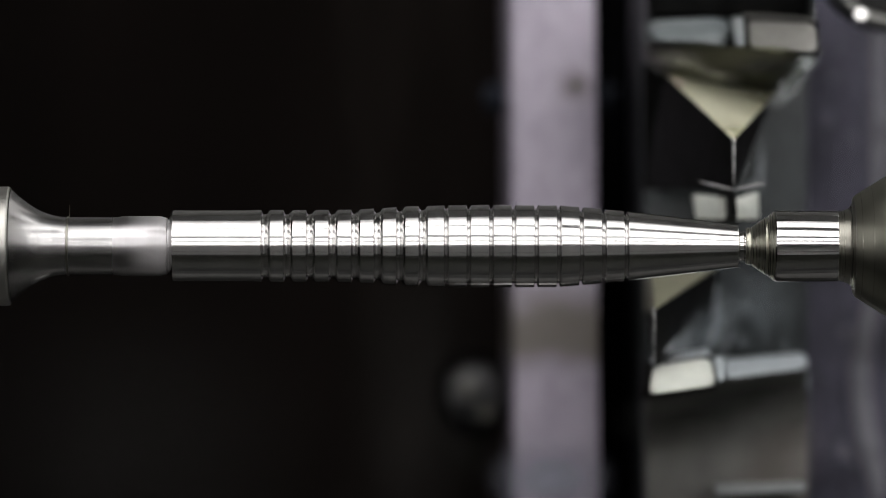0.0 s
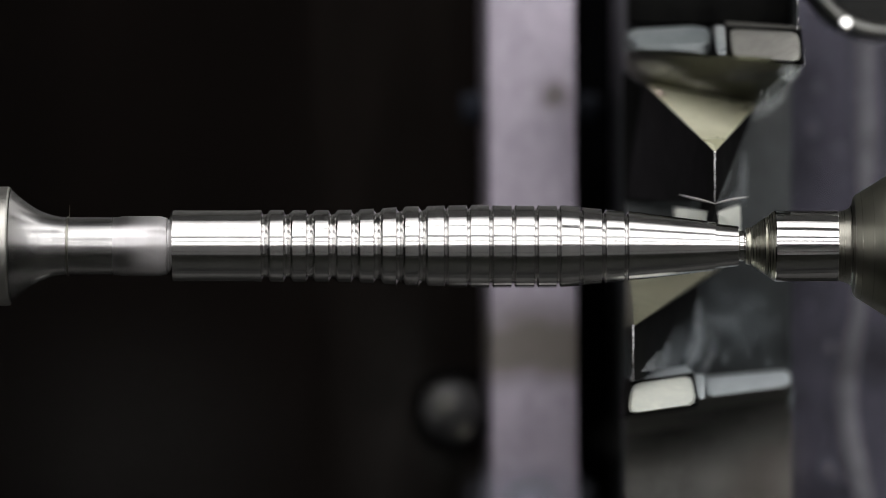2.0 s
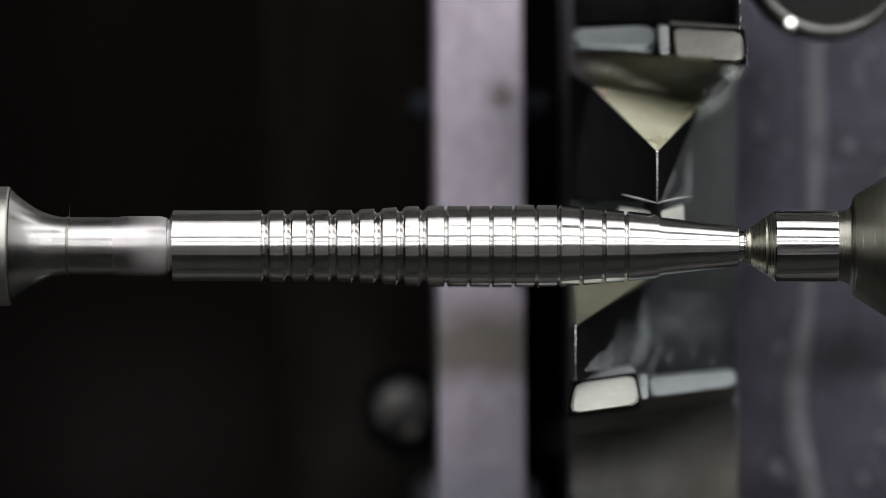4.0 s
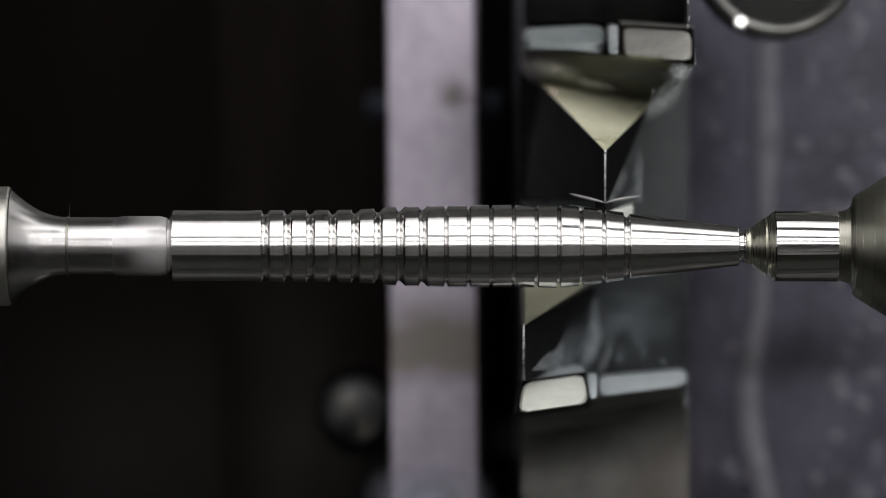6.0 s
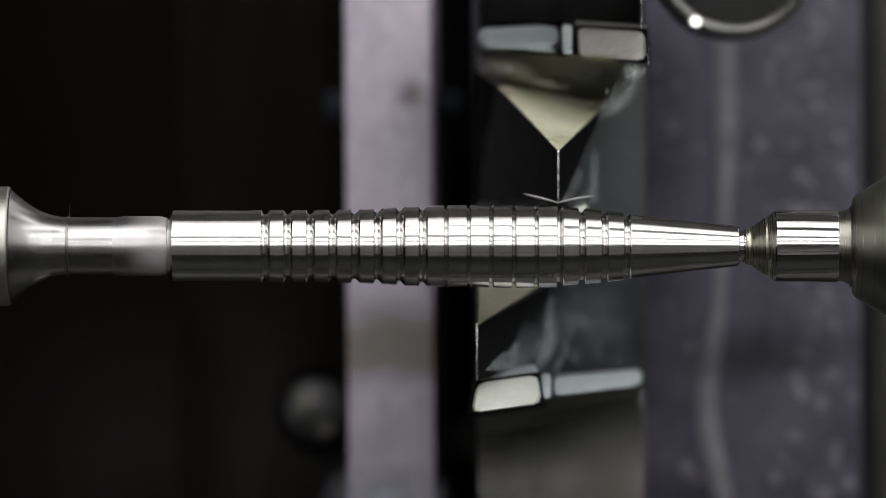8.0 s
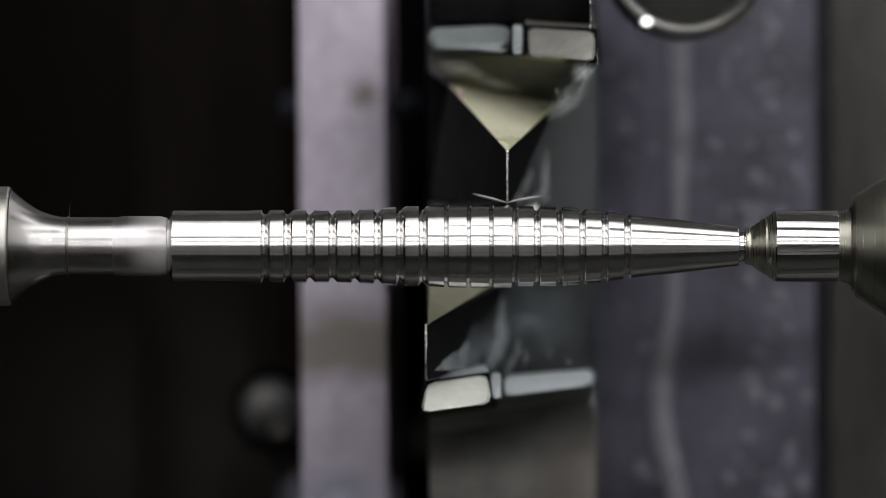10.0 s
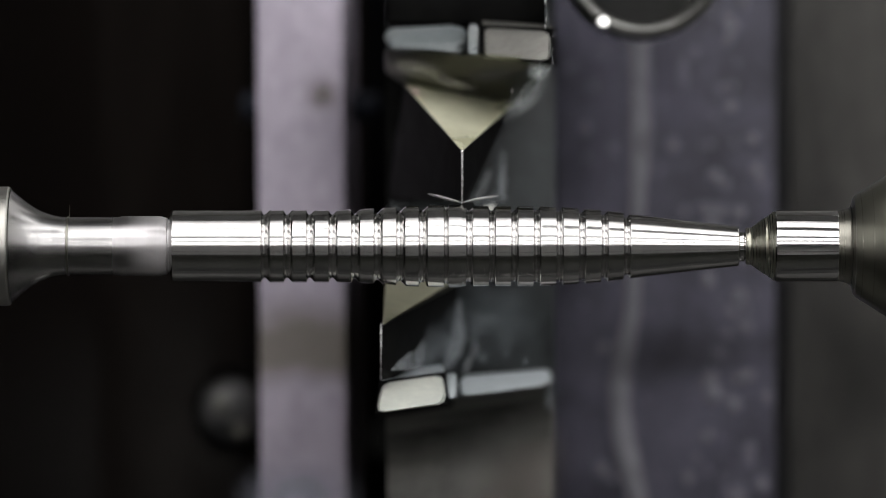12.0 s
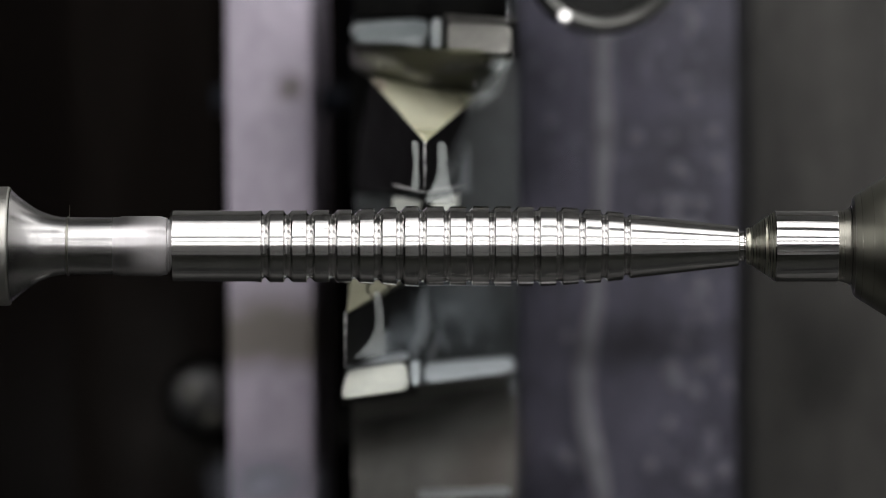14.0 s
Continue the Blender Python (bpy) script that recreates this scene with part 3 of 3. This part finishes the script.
    part("lower_shelf", hull([at(985, 893, 11), at(1150, 888, 11), at(1150, 905, 9.5), at(985, 912, 9.5), at(985, 893, 14.5), at(1150, 905, 14.5)], 0.3), TOOL_BRIGHT, t, "pale ground shelf low on the holder")
    # shadow under the lower ledge, painted onto the body
    patch(930, 765, 12.9, 150, 70, SHADE, t, lean=-8)
    patch(1070, 722, 12.0, 150, 55, SHADE, t, lean=-9)
    # soft brown fan low on the right of the body
    patch(1090, 880, 13.8, 90, 190, BROWN, t, lean=25)
    # coolant and dried oil on the faces, with painted gleams and shade
    # throat's pale and dark streaks: its reflections painted as soft patches
    patch(925, 122, 9.2, 62, 22, TAN, t, lean=10)
    patch(985, 148, 8.8, 60, 12, TAN, t, lean=14)
    patch(1080, 103, 4.2, 80, 10, OLIVE, t, lean=4)
    patch(1060, 132, 5.2, 62, 22, SHADE, t, lean=-6)
    patch(1076, 186, 8.2, 26, 9, OLIVE, t, lean=-20)
    patch(919, 163, 9.4, 15, 9, PINK, t, lean=40)
    # bluish highlight down the throat's edge, painted as two soft patches
    patch(1143, 125, 3.9, 28, 24, WET, t, name="coolant_or_gleam", lean=-30)
    patch(1118, 168, 7.4, 26, 66, WET, t, name="coolant_or_gleam", lean=40)
    patch(1068, 310, 9.0, 12, 80, MIST, t, name="coolant_or_gleam")
    patch(945, 620, 8.0, 75, 62, MIST, t, name="coolant_or_gleam", lean=-24)
    patch(985, 600, 8.0, 30, 84, MIST, t, name="coolant_or_gleam", lean=8)
    patch(1050, 560, 13, 110, 90, MIST, t, name="coolant_or_gleam", lean=20)
    patch(1035, 632, 10.5, 12, 20, MIST, t, name="coolant_or_gleam")
    patch(1078, 626, 10.5, 8, 12, MIST, t, name="coolant_or_gleam")
    patch(1112, 640, 10.5, 8, 10, MIST, t, name="coolant_or_gleam")
    patch(1154, 705, 10.5, 10, 30, MIST, t, name="coolant_or_gleam")
    patch(880, 310, 14.2, 9, 26, MIST, t, name="coolant_or_gleam")
    # beads along the upright rib and the pad's end
    bm = bmesh.new()
    bmesh.ops.create_icosphere(bm, subdivisions=2, radius=MM)
    drop = mesh_of("coolant_drop", bm, CARBIDE)
    rng = random.Random(5)
    for k in range(26):
        u, v, y = ((1155 + rng.uniform(-2, 2), rng.uniform(-10, 52), 2.9) if k < 12 else (1167 + rng.uniform(-1.5, 1.5), rng.uniform(62, 116), 2.6) if k < 20 else (1078 + 3.5 * (k - 20) + rng.uniform(-3, 3), 212 - 10 * (k - 20), 5.2))
        ob = new("coolant_drop", drop)
        ob.parent = t
        ob.matrix_basis = Matrix.Translation(Vector(at(u, v, y)) * MM) @ Matrix.Diagonal((rng.uniform(0.03, 0.09), 0.05, rng.uniform(0.05, 0.3), 1))
    # coolant clinging to the steel
    for pts in (((1014, 362, 9), (1034, 330, 6), (1046, 300, 3)), ((1066, 356, 7), (1069, 318, 5), (1072, 270, 2)), ((1040, 362, 12), (1052, 350, 9), (1062, 338, 3)), ((994, 528, 4), (986, 560, 7), (992, 596, 10), (980, 632, 12), (968, 654, 8)),
                ((1000, 664, 4), (1008, 640, 6), (1022, 618, 4)), ((912, 556, 4), (908, 592, 8), (905, 628, 17), (908, 656, 27)), ((1022, 600, 2), (1018, 612, 4), (1020, 626, 3)), ((934, 590, 3), (930, 618, 7), (924, 650, 9)), ((903, 290, 2), (908, 310, 5), (914, 330, 3))):
        film = bmesh.new()
        last = None
        for k in range(len(pts) * 5 - 4):
            q = k / 5
            i = min(int(q), len(pts) - 2)
            f = q - i
            u, v, w = (pts[i][j] + (pts[i + 1][j] - pts[i][j]) * f for j in range(3))
            u += min(2.0, 0.3 * w) * math.sin(k * 1.9)
            w *= 1 + 0.25 * math.sin(k * 2.7)
            row = [film.verts.new(Vector(at(u + w * c, v, (13.6 if pts[0][0] > 940 or pts[0][1] < 400 else 2.7 + max(0, u + w * c - 866) * 0.086) - 0.25 * h)) * MM) for c, h in ((-1, 0), (-0.5, 0.8), (0.5, 0.8), (1, 0))]
            if last:
                for j in range(3):
                    film.faces.new((last[j], last[j + 1], row[j + 1], row[j]))
            last = row
        bmesh.ops.recalc_face_normals(film, faces=film.faces)
        part("coolant_or_gleam", film, FILM, t, "thin pale film of coolant")
    return t


def tool_slide():
    global STEP
    STEP = 4.3
    s = base("tool_slide", "grey tool slide plates behind the turning tool", "machine slide")
    bar = part("guide_bar", block([(625, -120), (781, -120), (789, 1000), (636, 1000)], 13.2, 26, bevel=0.5), BAR_GREY, s, "pale grey ground bar with a brown stain and a painted shadow band")
    patch(744, 166, 13.1, 40, 38, STAIN, bar, name="stain_or_tone")
    patch(700, 880, 13.1, 130, 80, VEIL, bar, name="stain_or_tone")
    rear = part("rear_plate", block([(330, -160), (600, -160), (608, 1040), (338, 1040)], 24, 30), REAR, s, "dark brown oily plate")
    # soft patch lightening the plate's lower half by its colour
    patch(480, 740, 23.9, 150, 360, REAR_LIFT, rear, name="stain_or_tone")
    plate = part("carrier_plate", block([(1150, -160), (1541, -160), (1541, 1040), (1150, 1040)], 16, 30), PLATE_GREY, s, "violet-grey oily plate with pale smears")
    part("side_plate", block([(1566, -160), (2150, -160), (2150, 1040), (1566, 1040)], 16.6, 30), PLATE_SIDE, s, "plain grey cast plate")
    part("slide_joint", block([(1530, -160), (1580, -160), (1580, 1040), (1530, 1040)], 17.2, 30.5), JOINT, s, "dark open joint between the plates")
    # sheet with the open gap's shade put into its near-black colour
    part("gap_shade", block([(795, -160), (1148, -160), (1148, 1040), (795, 1040)], 26.5, 31), VOID, s)
    pin = lathe([(-7.0, 0), (-7.0, 1.1), (-6.6, 1.5), (6.6, 1.5), (7.0, 1.1), (7.0, 0)], 32)
    x, y, z = at(715, 190, 20)
    bmesh.ops.transform(pin, matrix=pose(x * MM, y * MM, z * MM), verts=pin.verts)
    part("cross_pin", pin, PIN, s, "dark bluish pin through the bar")
    # round boss with a polished rim
    x, y, z = at(1320, -81, 8.0)
    place = pose(x * MM, y * MM, z * MM) @ pose(0, 0, 0, 0, 0, -90)
    ring = lathe([(-8.2, 6.5), (-0.6, 6.5), (0.3, 6.75), (0.7, 7.2), (0.5, 7.6), (-0.2, 7.9), (-8.2, 7.9)], 64, True)
    bmesh.ops.transform(ring, matrix=place, verts=ring.verts)
    boss = part("boss", ring, RIM, s, "round boss with a polished rim")
    # plug closes the bore; the hole's shade is in its dark colour
    plug = lathe([(-8.2, 0), (-8.2, 6.45), (-4, 6.45), (-4, 0)], 48)
    bmesh.ops.transform(plug, matrix=place, verts=plug.verts)
    part("bore", plug, CHUTE, boss, "dark bore")
    # painted shade that fades the rim's brightness on this side
    patch(1400, 0, 7.2, 70, 80, SHADE, boss)
    # added disc, tilted towards the lamps to make the rim's glint
    facet = lathe([(-0.5, 0), (-0.5, 0.75), (0, 0.75), (0.15, 0.55), (0.15, 0)], 24)
    x, y, z = at(1250, 39, 7.3)
    bmesh.ops.transform(facet, matrix=pose(x * MM, y * MM, z * MM) @ pose(0, 0, 0, -20, 0, 0) @ pose(0, 0, 0, 0, 0, -90), verts=facet.verts)
    part("rim_glint", facet, STEEL, boss, "small disc tilted to give the rim its glint")
    # the last, wide one paints the barrel's shadow band across the plate
    for u, v, wu, wv, m in ((1240, 250, 60, 330, BLUEISH), (1205, 60, 60, 130, BLUEISH), (1200, 800, 55, 130, BLUEISH), (1480, 830, 70, 80, BLUEISH), (1360, 160, 90, 120, BLUEISH), (1375, 625, 240, 80, THIN)):
        patch(u, v, 15.9, wu, wv, m, plate)
    for u, v, wu, wv in ((1690, 660, 110, 170),):
        patch(u, v, 16.5, wu, wv, THIN, s)
    # dried coolant run down the plate
    run = bmesh.new()
    last = None
    for k in range(41):
        v = -80 + 1000 * k / 40
        u = 1296 + 7 * math.sin(v / 130) + (-24 * math.sin((v - 560) / 320 * math.pi) if 560 < v < 880 else 0)
        w = 16 + 3 * math.sin(v / 97) + 1.5 * math.sin(v / 31)
        pts = [run.verts.new(Vector(at(u + dx, v, 15.95 - dy * 0.2)) * MM) for dx, dy in ((-w, 0), (-w * 0.4, 0.22), (w * 0.4, 0.22), (w, 0))]
        if last:
            for i in range(3):
                run.faces.new((last[i], last[i + 1], pts[i + 1], pts[i]))
        last = pts
    bmesh.ops.recalc_face_normals(run, faces=run.faces)
    part("coolant_run", run, SMEAR, plate, "pale dried run of coolant")
    # beads of coolant
    rng = random.Random(9)
    bm = bmesh.new()
    bmesh.ops.create_icosphere(bm, subdivisions=2, radius=MM)
    bead = mesh_of("coolant_bead", bm, BEAD)
    for k in range(110):
        u, v, r = (rng.uniform(1170, 1530) if k % 3 == 0 else rng.gauss(1450, 45)), rng.uniform(-40, 880), rng.uniform(0.15, 0.75)
        ob = new("coolant_bead", bead)
        ob.parent = plate
        ob.matrix_basis = Matrix.Translation(Vector(at(u, v, 15.99)) * MM) @ Matrix.Diagonal((r, 0.4 * r, r * rng.uniform(0.9, 1.5), 1))
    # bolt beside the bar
    # shade round the bolt, painted: a soft patch and a black washer
    patch(578, 770, 20.5, 85, 130, SHADE, s)
    x, y, z = at(577, 728, 19)
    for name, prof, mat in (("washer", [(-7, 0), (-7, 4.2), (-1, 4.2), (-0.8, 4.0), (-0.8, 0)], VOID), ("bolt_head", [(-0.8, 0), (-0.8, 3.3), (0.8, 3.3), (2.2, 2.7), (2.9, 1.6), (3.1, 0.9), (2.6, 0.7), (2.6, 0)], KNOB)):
        b = lathe(prof, 48)
        bmesh.ops.transform(b, matrix=pose(x * MM, y * MM, z * MM) @ pose(0, 0, 0, 0, 0, -90), verts=b.verts)
        part(name, b, mat, s, "black domed bolt head" if mat is KNOB else "")
    # two lit lobes of the bolt head, painted on
    for u, v, wu, wv in ((560, 712, 24, 24), (592, 760, 18, 18)):
        patch(u, v, 18.0, wu, wv, TAN, s)
    return s


# soft patch lightening the wall's lower left by its colour
patch(230, 780, 137.4, 420, 330, WALL_LIFT, wall_back, name="stain_or_tone")
tool_ob, slide_ob = turning_tool(), tool_slide()


# ---- swarf: the last skin of metal, shed as the tool passes ----
PASS = [(1.0, 1309), (1.5, 1291), (2, 1265), (2.5, 1239), (3, 1213), (5.5, 1093), (6, 1071), (6.5, 1050), (7, 1029), (7.5, 1008), (8, 988),
        (10.5, 879), (11, 861), (11.5, 836), (12, 818), (12.5, 795), (13, 775), (13.5, 749)]


def cut_time(u):
    return float(np.interp(-u, [-b for _, b in PASS], [a for a, _ in PASS]))


def chip(u0, u1, back):
    """Half a ring of uncut skin between two stations."""
    n, seg = 23, 40
    us = [u0 + (u1 - u0) * k / (n - 1) for k in range(n)]
    section = [(sx(u), max(raw_r(u), cut_r(u) + 0.1) / 20) for u in us] + [(sx(u), (cut_r(u) - 0.05) / 20) for u in reversed(us)]
    bm = bmesh.new()
    turn = 0.0 if back else math.pi
    rows = []
    for k in range(seg + 1):
        a = turn + math.pi * k / seg
        rows.append([bm.verts.new((x * MM, r * MM * math.sin(a), r * MM * math.cos(a))) for x, r in section])
    m = len(section)
    for p, q in zip(rows, rows[1:]):
        for i in range(m):
            bm.faces.new((p[i], p[(i + 1) % m], q[(i + 1) % m], q[i]))
    bm.faces.new(rows[0]), bm.faces.new(rows[-1][::-1])
    bmesh.ops.recalc_face_normals(bm, faces=bm.faces)
    return thing("swarf_chip", bm, STEEL_BODY, "thin curled steel chip shed from the barrel", "metal chip", "chips of the last cut")


chips = []
CHIPS = 56
for i in range(CHIPS):
    u0 = 748 + (1305.5 - 748) * i / CHIPS
    u1 = 748 + (1305.5 - 748) * (i + 1) / CHIPS
    for back in (False, True):
        chips.append((chip(u0, u1, back), cut_time(0.5 * (u0 + u1)), back, i))


def thread(length, curl, turns):
    """A thin crooked thread of swarf along x."""
    rng = random.Random(int(length * 10))
    n, seg = 40, 6
    bm = bmesh.new()
    last = None
    ph = rng.uniform(0, 6)
    for k in range(n + 1):
        q = k / n
        c = Vector(((q - 0.5) * length + 0.4 * curl * math.sin(turns * 9 * q), curl * math.cos(turns * 6.28 * q + ph), curl * (math.sin(turns * 6.28 * q + ph) + 0.5 * math.sin(17 * q))))
        r = (0.045 if turns > 2 else 0.07) * (0.4 + math.sin(math.pi * q)) * (1 + 0.4 * math.sin(k * 2.2))
        ring = [bm.verts.new((c + Vector((0, r * math.cos(6.2832 * i / seg), r * math.sin(6.2832 * i / seg)))) * MM) for i in range(seg)]
        if last:
            for i in range(seg):
                bm.faces.new((last[i], last[(i + 1) % seg], ring[(i + 1) % seg], ring[i]))
        else:
            bm.faces.new(ring)
        last = ring
    bm.faces.new(last[::-1])
    bmesh.ops.recalc_face_normals(bm, faces=bm.faces)
    return thing("swarf_thread", bm, STEEL_DARK if turns < 1 else STEEL if turns < 3 else TANGLE, "long thin crooked thread of steel swarf", "metal swarf", "threads of swarf")


# thread, time seen, station and height then (mm), lean, station before
threads = [(thread(11.4, 0.5, 0.7), 1.5, 28.5, -9.0, 61, 14.0), (thread(8.1, 0.35, 4.0), 3.0, 25.5, -6.8, 72, 8.0),
           (thread(17.0, 0.5, 0.8), 6.5, 18.5, -14.3, 73, 0.0), (thread(15.3, 0.5, 2.2), 12.5, -32.0, -14.7, 101, -12.0), (thread(8.2, 0.12, 0.95), 13.0, 23.0, 13.1, -1, 12.0), (thread(8.6, 0.4, 0.85), 10.5, 15.6, 13.6, -21, 3.0)]



def tangle():
    """A wet rope of fine swarf, thin at one end and thick at the other."""
    rng = random.Random(31)
    rope = base("swarf_tangle", "pale rope of fine coolant-wet swarf flung from the barrel", "metal swarf")
    for k in range(44):
        a0, a1 = rng.uniform(0.0, 0.45), rng.uniform(0.6, 1.0)
        bm = bmesh.new()
        tail = k > 41
        if tail:
            a0, a1 = 0.75, 1.3
        ph, wind, off = rng.uniform(0, 6.28), rng.uniform(1, 5), rng.uniform(0.1, 1.2) * (0.4 if tail else 1)
        last = None
        for i in range(31):
            q = a0 + (a1 - a0) * i / 30
            wide = 0.5 + 0.5 * min(q, 1.0)
            c = Vector(((q - 0.5) * 14.6, off * wide * math.cos(wind * 6.28 * q + ph), off * wide * (math.sin(wind * 6.28 * q + ph) + 0.3 * math.sin(23 * q + k)) + 0.5 * math.sin(math.pi * min(q, 1))))
            rad = (0.03 + 0.085 * wide) * (0.25 + math.sin(math.pi * i / 30)) * (0.45 if tail else 1)
            ring = [bm.verts.new((c + Vector((0.3 * rad * math.sin(i + j), rad * math.cos(1.2566 * j), rad * math.sin(1.2566 * j)))) * MM) for j in range(5)]
            if last:
                for j in range(5):
                    bm.faces.new((last[j], last[(j + 1) % 5], ring[(j + 1) % 5], ring[j]))
            else:
                bm.faces.new(ring)
            last = ring
        bm.faces.new(last[::-1])
        bmesh.ops.recalc_face_normals(bm, faces=bm.faces)
        part("strand", bm, TANGLE, rope)
    return rope


tangle_ob = tangle()


def curl():
    """A single small ring of swarf, a coil and a half."""
    bm = bmesh.new()
    last = None
    for k in range(61):
        a = 2 * math.pi * 1.6 * k / 60
        c = Vector((1.0 * math.cos(a) + 0.1 * math.sin(2.3 * a), 0.25 * a / 6.28, 0.82 * math.sin(a)))
        rad = Vector((math.cos(a), 0, math.sin(a)))
        w = 0.09 + 0.03 * math.sin(3 * a)
        ring = [bm.verts.new((c + rad * (w * p) + Vector((0, w * 1.6 * q, 0))) * MM) for p, q in ((-1, -1), (1, -1), (1, 1), (-1, 1))]
        if last:
            for j in range(4):
                bm.faces.new((last[j], last[(j + 1) % 4], ring[(j + 1) % 4], ring[j]))
        else:
            bm.faces.new(ring)
        last = ring
    bm.faces.new(last[::-1])
    bmesh.ops.recalc_face_normals(bm, faces=bm.faces)
    return thing("swarf_curl", bm, STEEL_DARK, "small wet ring of curled steel swarf caught on the tool", "metal swarf")


def strand(length, r0, r1, wave):
    """A string of coolant drawn out along z, thick at its foot."""
    bm = bmesh.new()
    last = None
    for k in range(25):
        q = k / 24
        c = Vector((wave * math.sin(3.1 * q + wave), 0, (q - 0.5) * length))
        r = (r0 + (r1 - r0) * (1 - q) ** 2) * (1 + 0.15 * math.sin(9 * q + wave)) * (0.15 if k in (0, 24) else 1)
        ring = [bm.verts.new((c + Vector((r * math.cos(0.7854 * j), 0.4 * r * math.sin(0.7854 * j), 0))) * MM) for j in range(8)]
        if last:
            for j in range(8):
                bm.faces.new((last[j], last[(j + 1) % 8], ring[(j + 1) % 8], ring[j]))
        else:
            bm.faces.new(ring)
        last = ring
    bm.faces.new(last[::-1])
    bmesh.ops.recalc_face_normals(bm, faces=bm.faces)
    return thing("coolant_string", bm, STRING, "pale string of coolant drawn out as the tool lifts", "coolant", "strings of coolant")


curl_ob = curl()
# string, station and height as the tool lifts (mm), depth, lean
strings = [(strand(4.6, 0.28, 0.3, 0.1), -2.55, 7.3, 12, 0), (strand(5.8, 0.38, 1.3, 0.2), -0.25, 6.6, 12, 3), (strand(6.0, 0.3, 1.0, 0.5), -6.2, -7.0, 13, 8)]


# ---- what moves ----
TIP = [(0, 1298.5, 248.1, 14.0), (0.1, 1304, 261, 5.5), (0.2, 1306, 265, 2.5), (0.3, 1307, 267, 1.2), (0.5, 1308, 268.5, 0.4)]
TIP += [(t, u, 269.5 if t < 4 else 268.0, 0.0) for t, u in PASS] + [(13.8, 749, 268.0, 0.0), (13.9, 749.5, 266.5, 1.0), (14.0, 751.8, 252.7, 10.0)]


def motions():
    g = D + NOSE
    rows = [(t, pose(((u - 784) * (g + y) - 223.5 * g) / F * MM, y * MM, ((441 - v) * (g + y) - 173 * g) / F * MM)) for t, u, v, y in TIP]
    walk(tool_ob, rows)
    walk(slide_ob, rows)
    spin = [(f / 30, pose(0, 0, 0, -48.0 * f, 0, 0)) for f in range(421)]
    for ob in (barrel_ob, collet_ob, centre_ob):
        walk(ob, spin)
    rng = random.Random(4)
    for ob, t, back, i in chips:
        f = round(t * 30)
        f += 2 if f % 15 in (0, 14) else 0
        side = 5.0 if back else -7.0
        x = rng.uniform(-6, 6)
        rot = rng.uniform(-60, 60)
        fall = [(0.0, pose(0, 0, 0)), (f / 30, pose(0, 0, 0))]
        for n, drop in ((1, 52.0), (2, 100.0), (3, 143.0)):
            q = n / 3
            fall.append(((f + n) / 30, pose(x * q * MM, side * min(1, q * 2.5) * MM, -drop * MM, rot * q, rot * q, 0)))
        fall.append((14.0, fall[-1][1]))
        walk(ob, fall)
    for ob, t, x, z, lean, x0 in threads:
        rest = pose(x0 * MM, 4.6 * MM, 0)
        walk(ob, [(0.0, rest), (t - 0.2, rest), (t - 0.1, pose((x0 + x) / 2 * MM, 7 * MM, (z / 3) * MM, 0, lean * 0.5, 0)), (t, pose(x * MM, 8 * MM, z * MM, 0, lean, 0)),
                  (t + 0.1, pose((x + 2) * MM, 8 * MM, (z - 30) * MM, 0, lean + 20, 0)), (t + 0.3, pose((x + 4) * MM, 9 * MM, -143 * MM, 0, 0, 0)), (14.0, pose((x + 4) * MM, 9 * MM, -143 * MM, 0, 0, 0))])
    rest = pose(-7 * MM, 4.6 * MM, 0)
    caught = [(t, m) for t, m in rows if t >= 12.9]
    ring_at = Vector(at(923, 531, 2.4)) * MM
    walk(curl_ob, [(0.0, rest), (12.75, rest)] + [(t, m @ Matrix.Translation(ring_at)) for t, m in caught])
    for ob, x, z, y, lean in strings:
        rest = pose(x * MM, 4.2 * MM, 0, 0, 90, 0)
        walk(ob, [(0.0, rest), (13.85, rest), (13.93, pose(x * MM, y * 0.8 * MM, z * 0.7 * MM, 0, lean, 0)), (14.0, pose(x * MM, y * MM, z * MM, 0, lean, 0))])
    hid, gone = pose(-13 * MM, 5 * MM, 0), pose(30 * MM, 14 * MM, -140 * MM, 0, 20, 0)
    walk(tangle_ob, [(0.0, hid), (6.93, hid), (6.98, pose(19.4 * MM, 10 * MM, -8.2 * MM, 0, 58, 0)), (7.0, pose(20.2 * MM, 10 * MM, -9.5 * MM, 0, 59, 0)), (7.02, pose(21.0 * MM, 10 * MM, -10.8 * MM, 0, 60, 0)), (7.09, gone), (14.0, gone)])


motions()
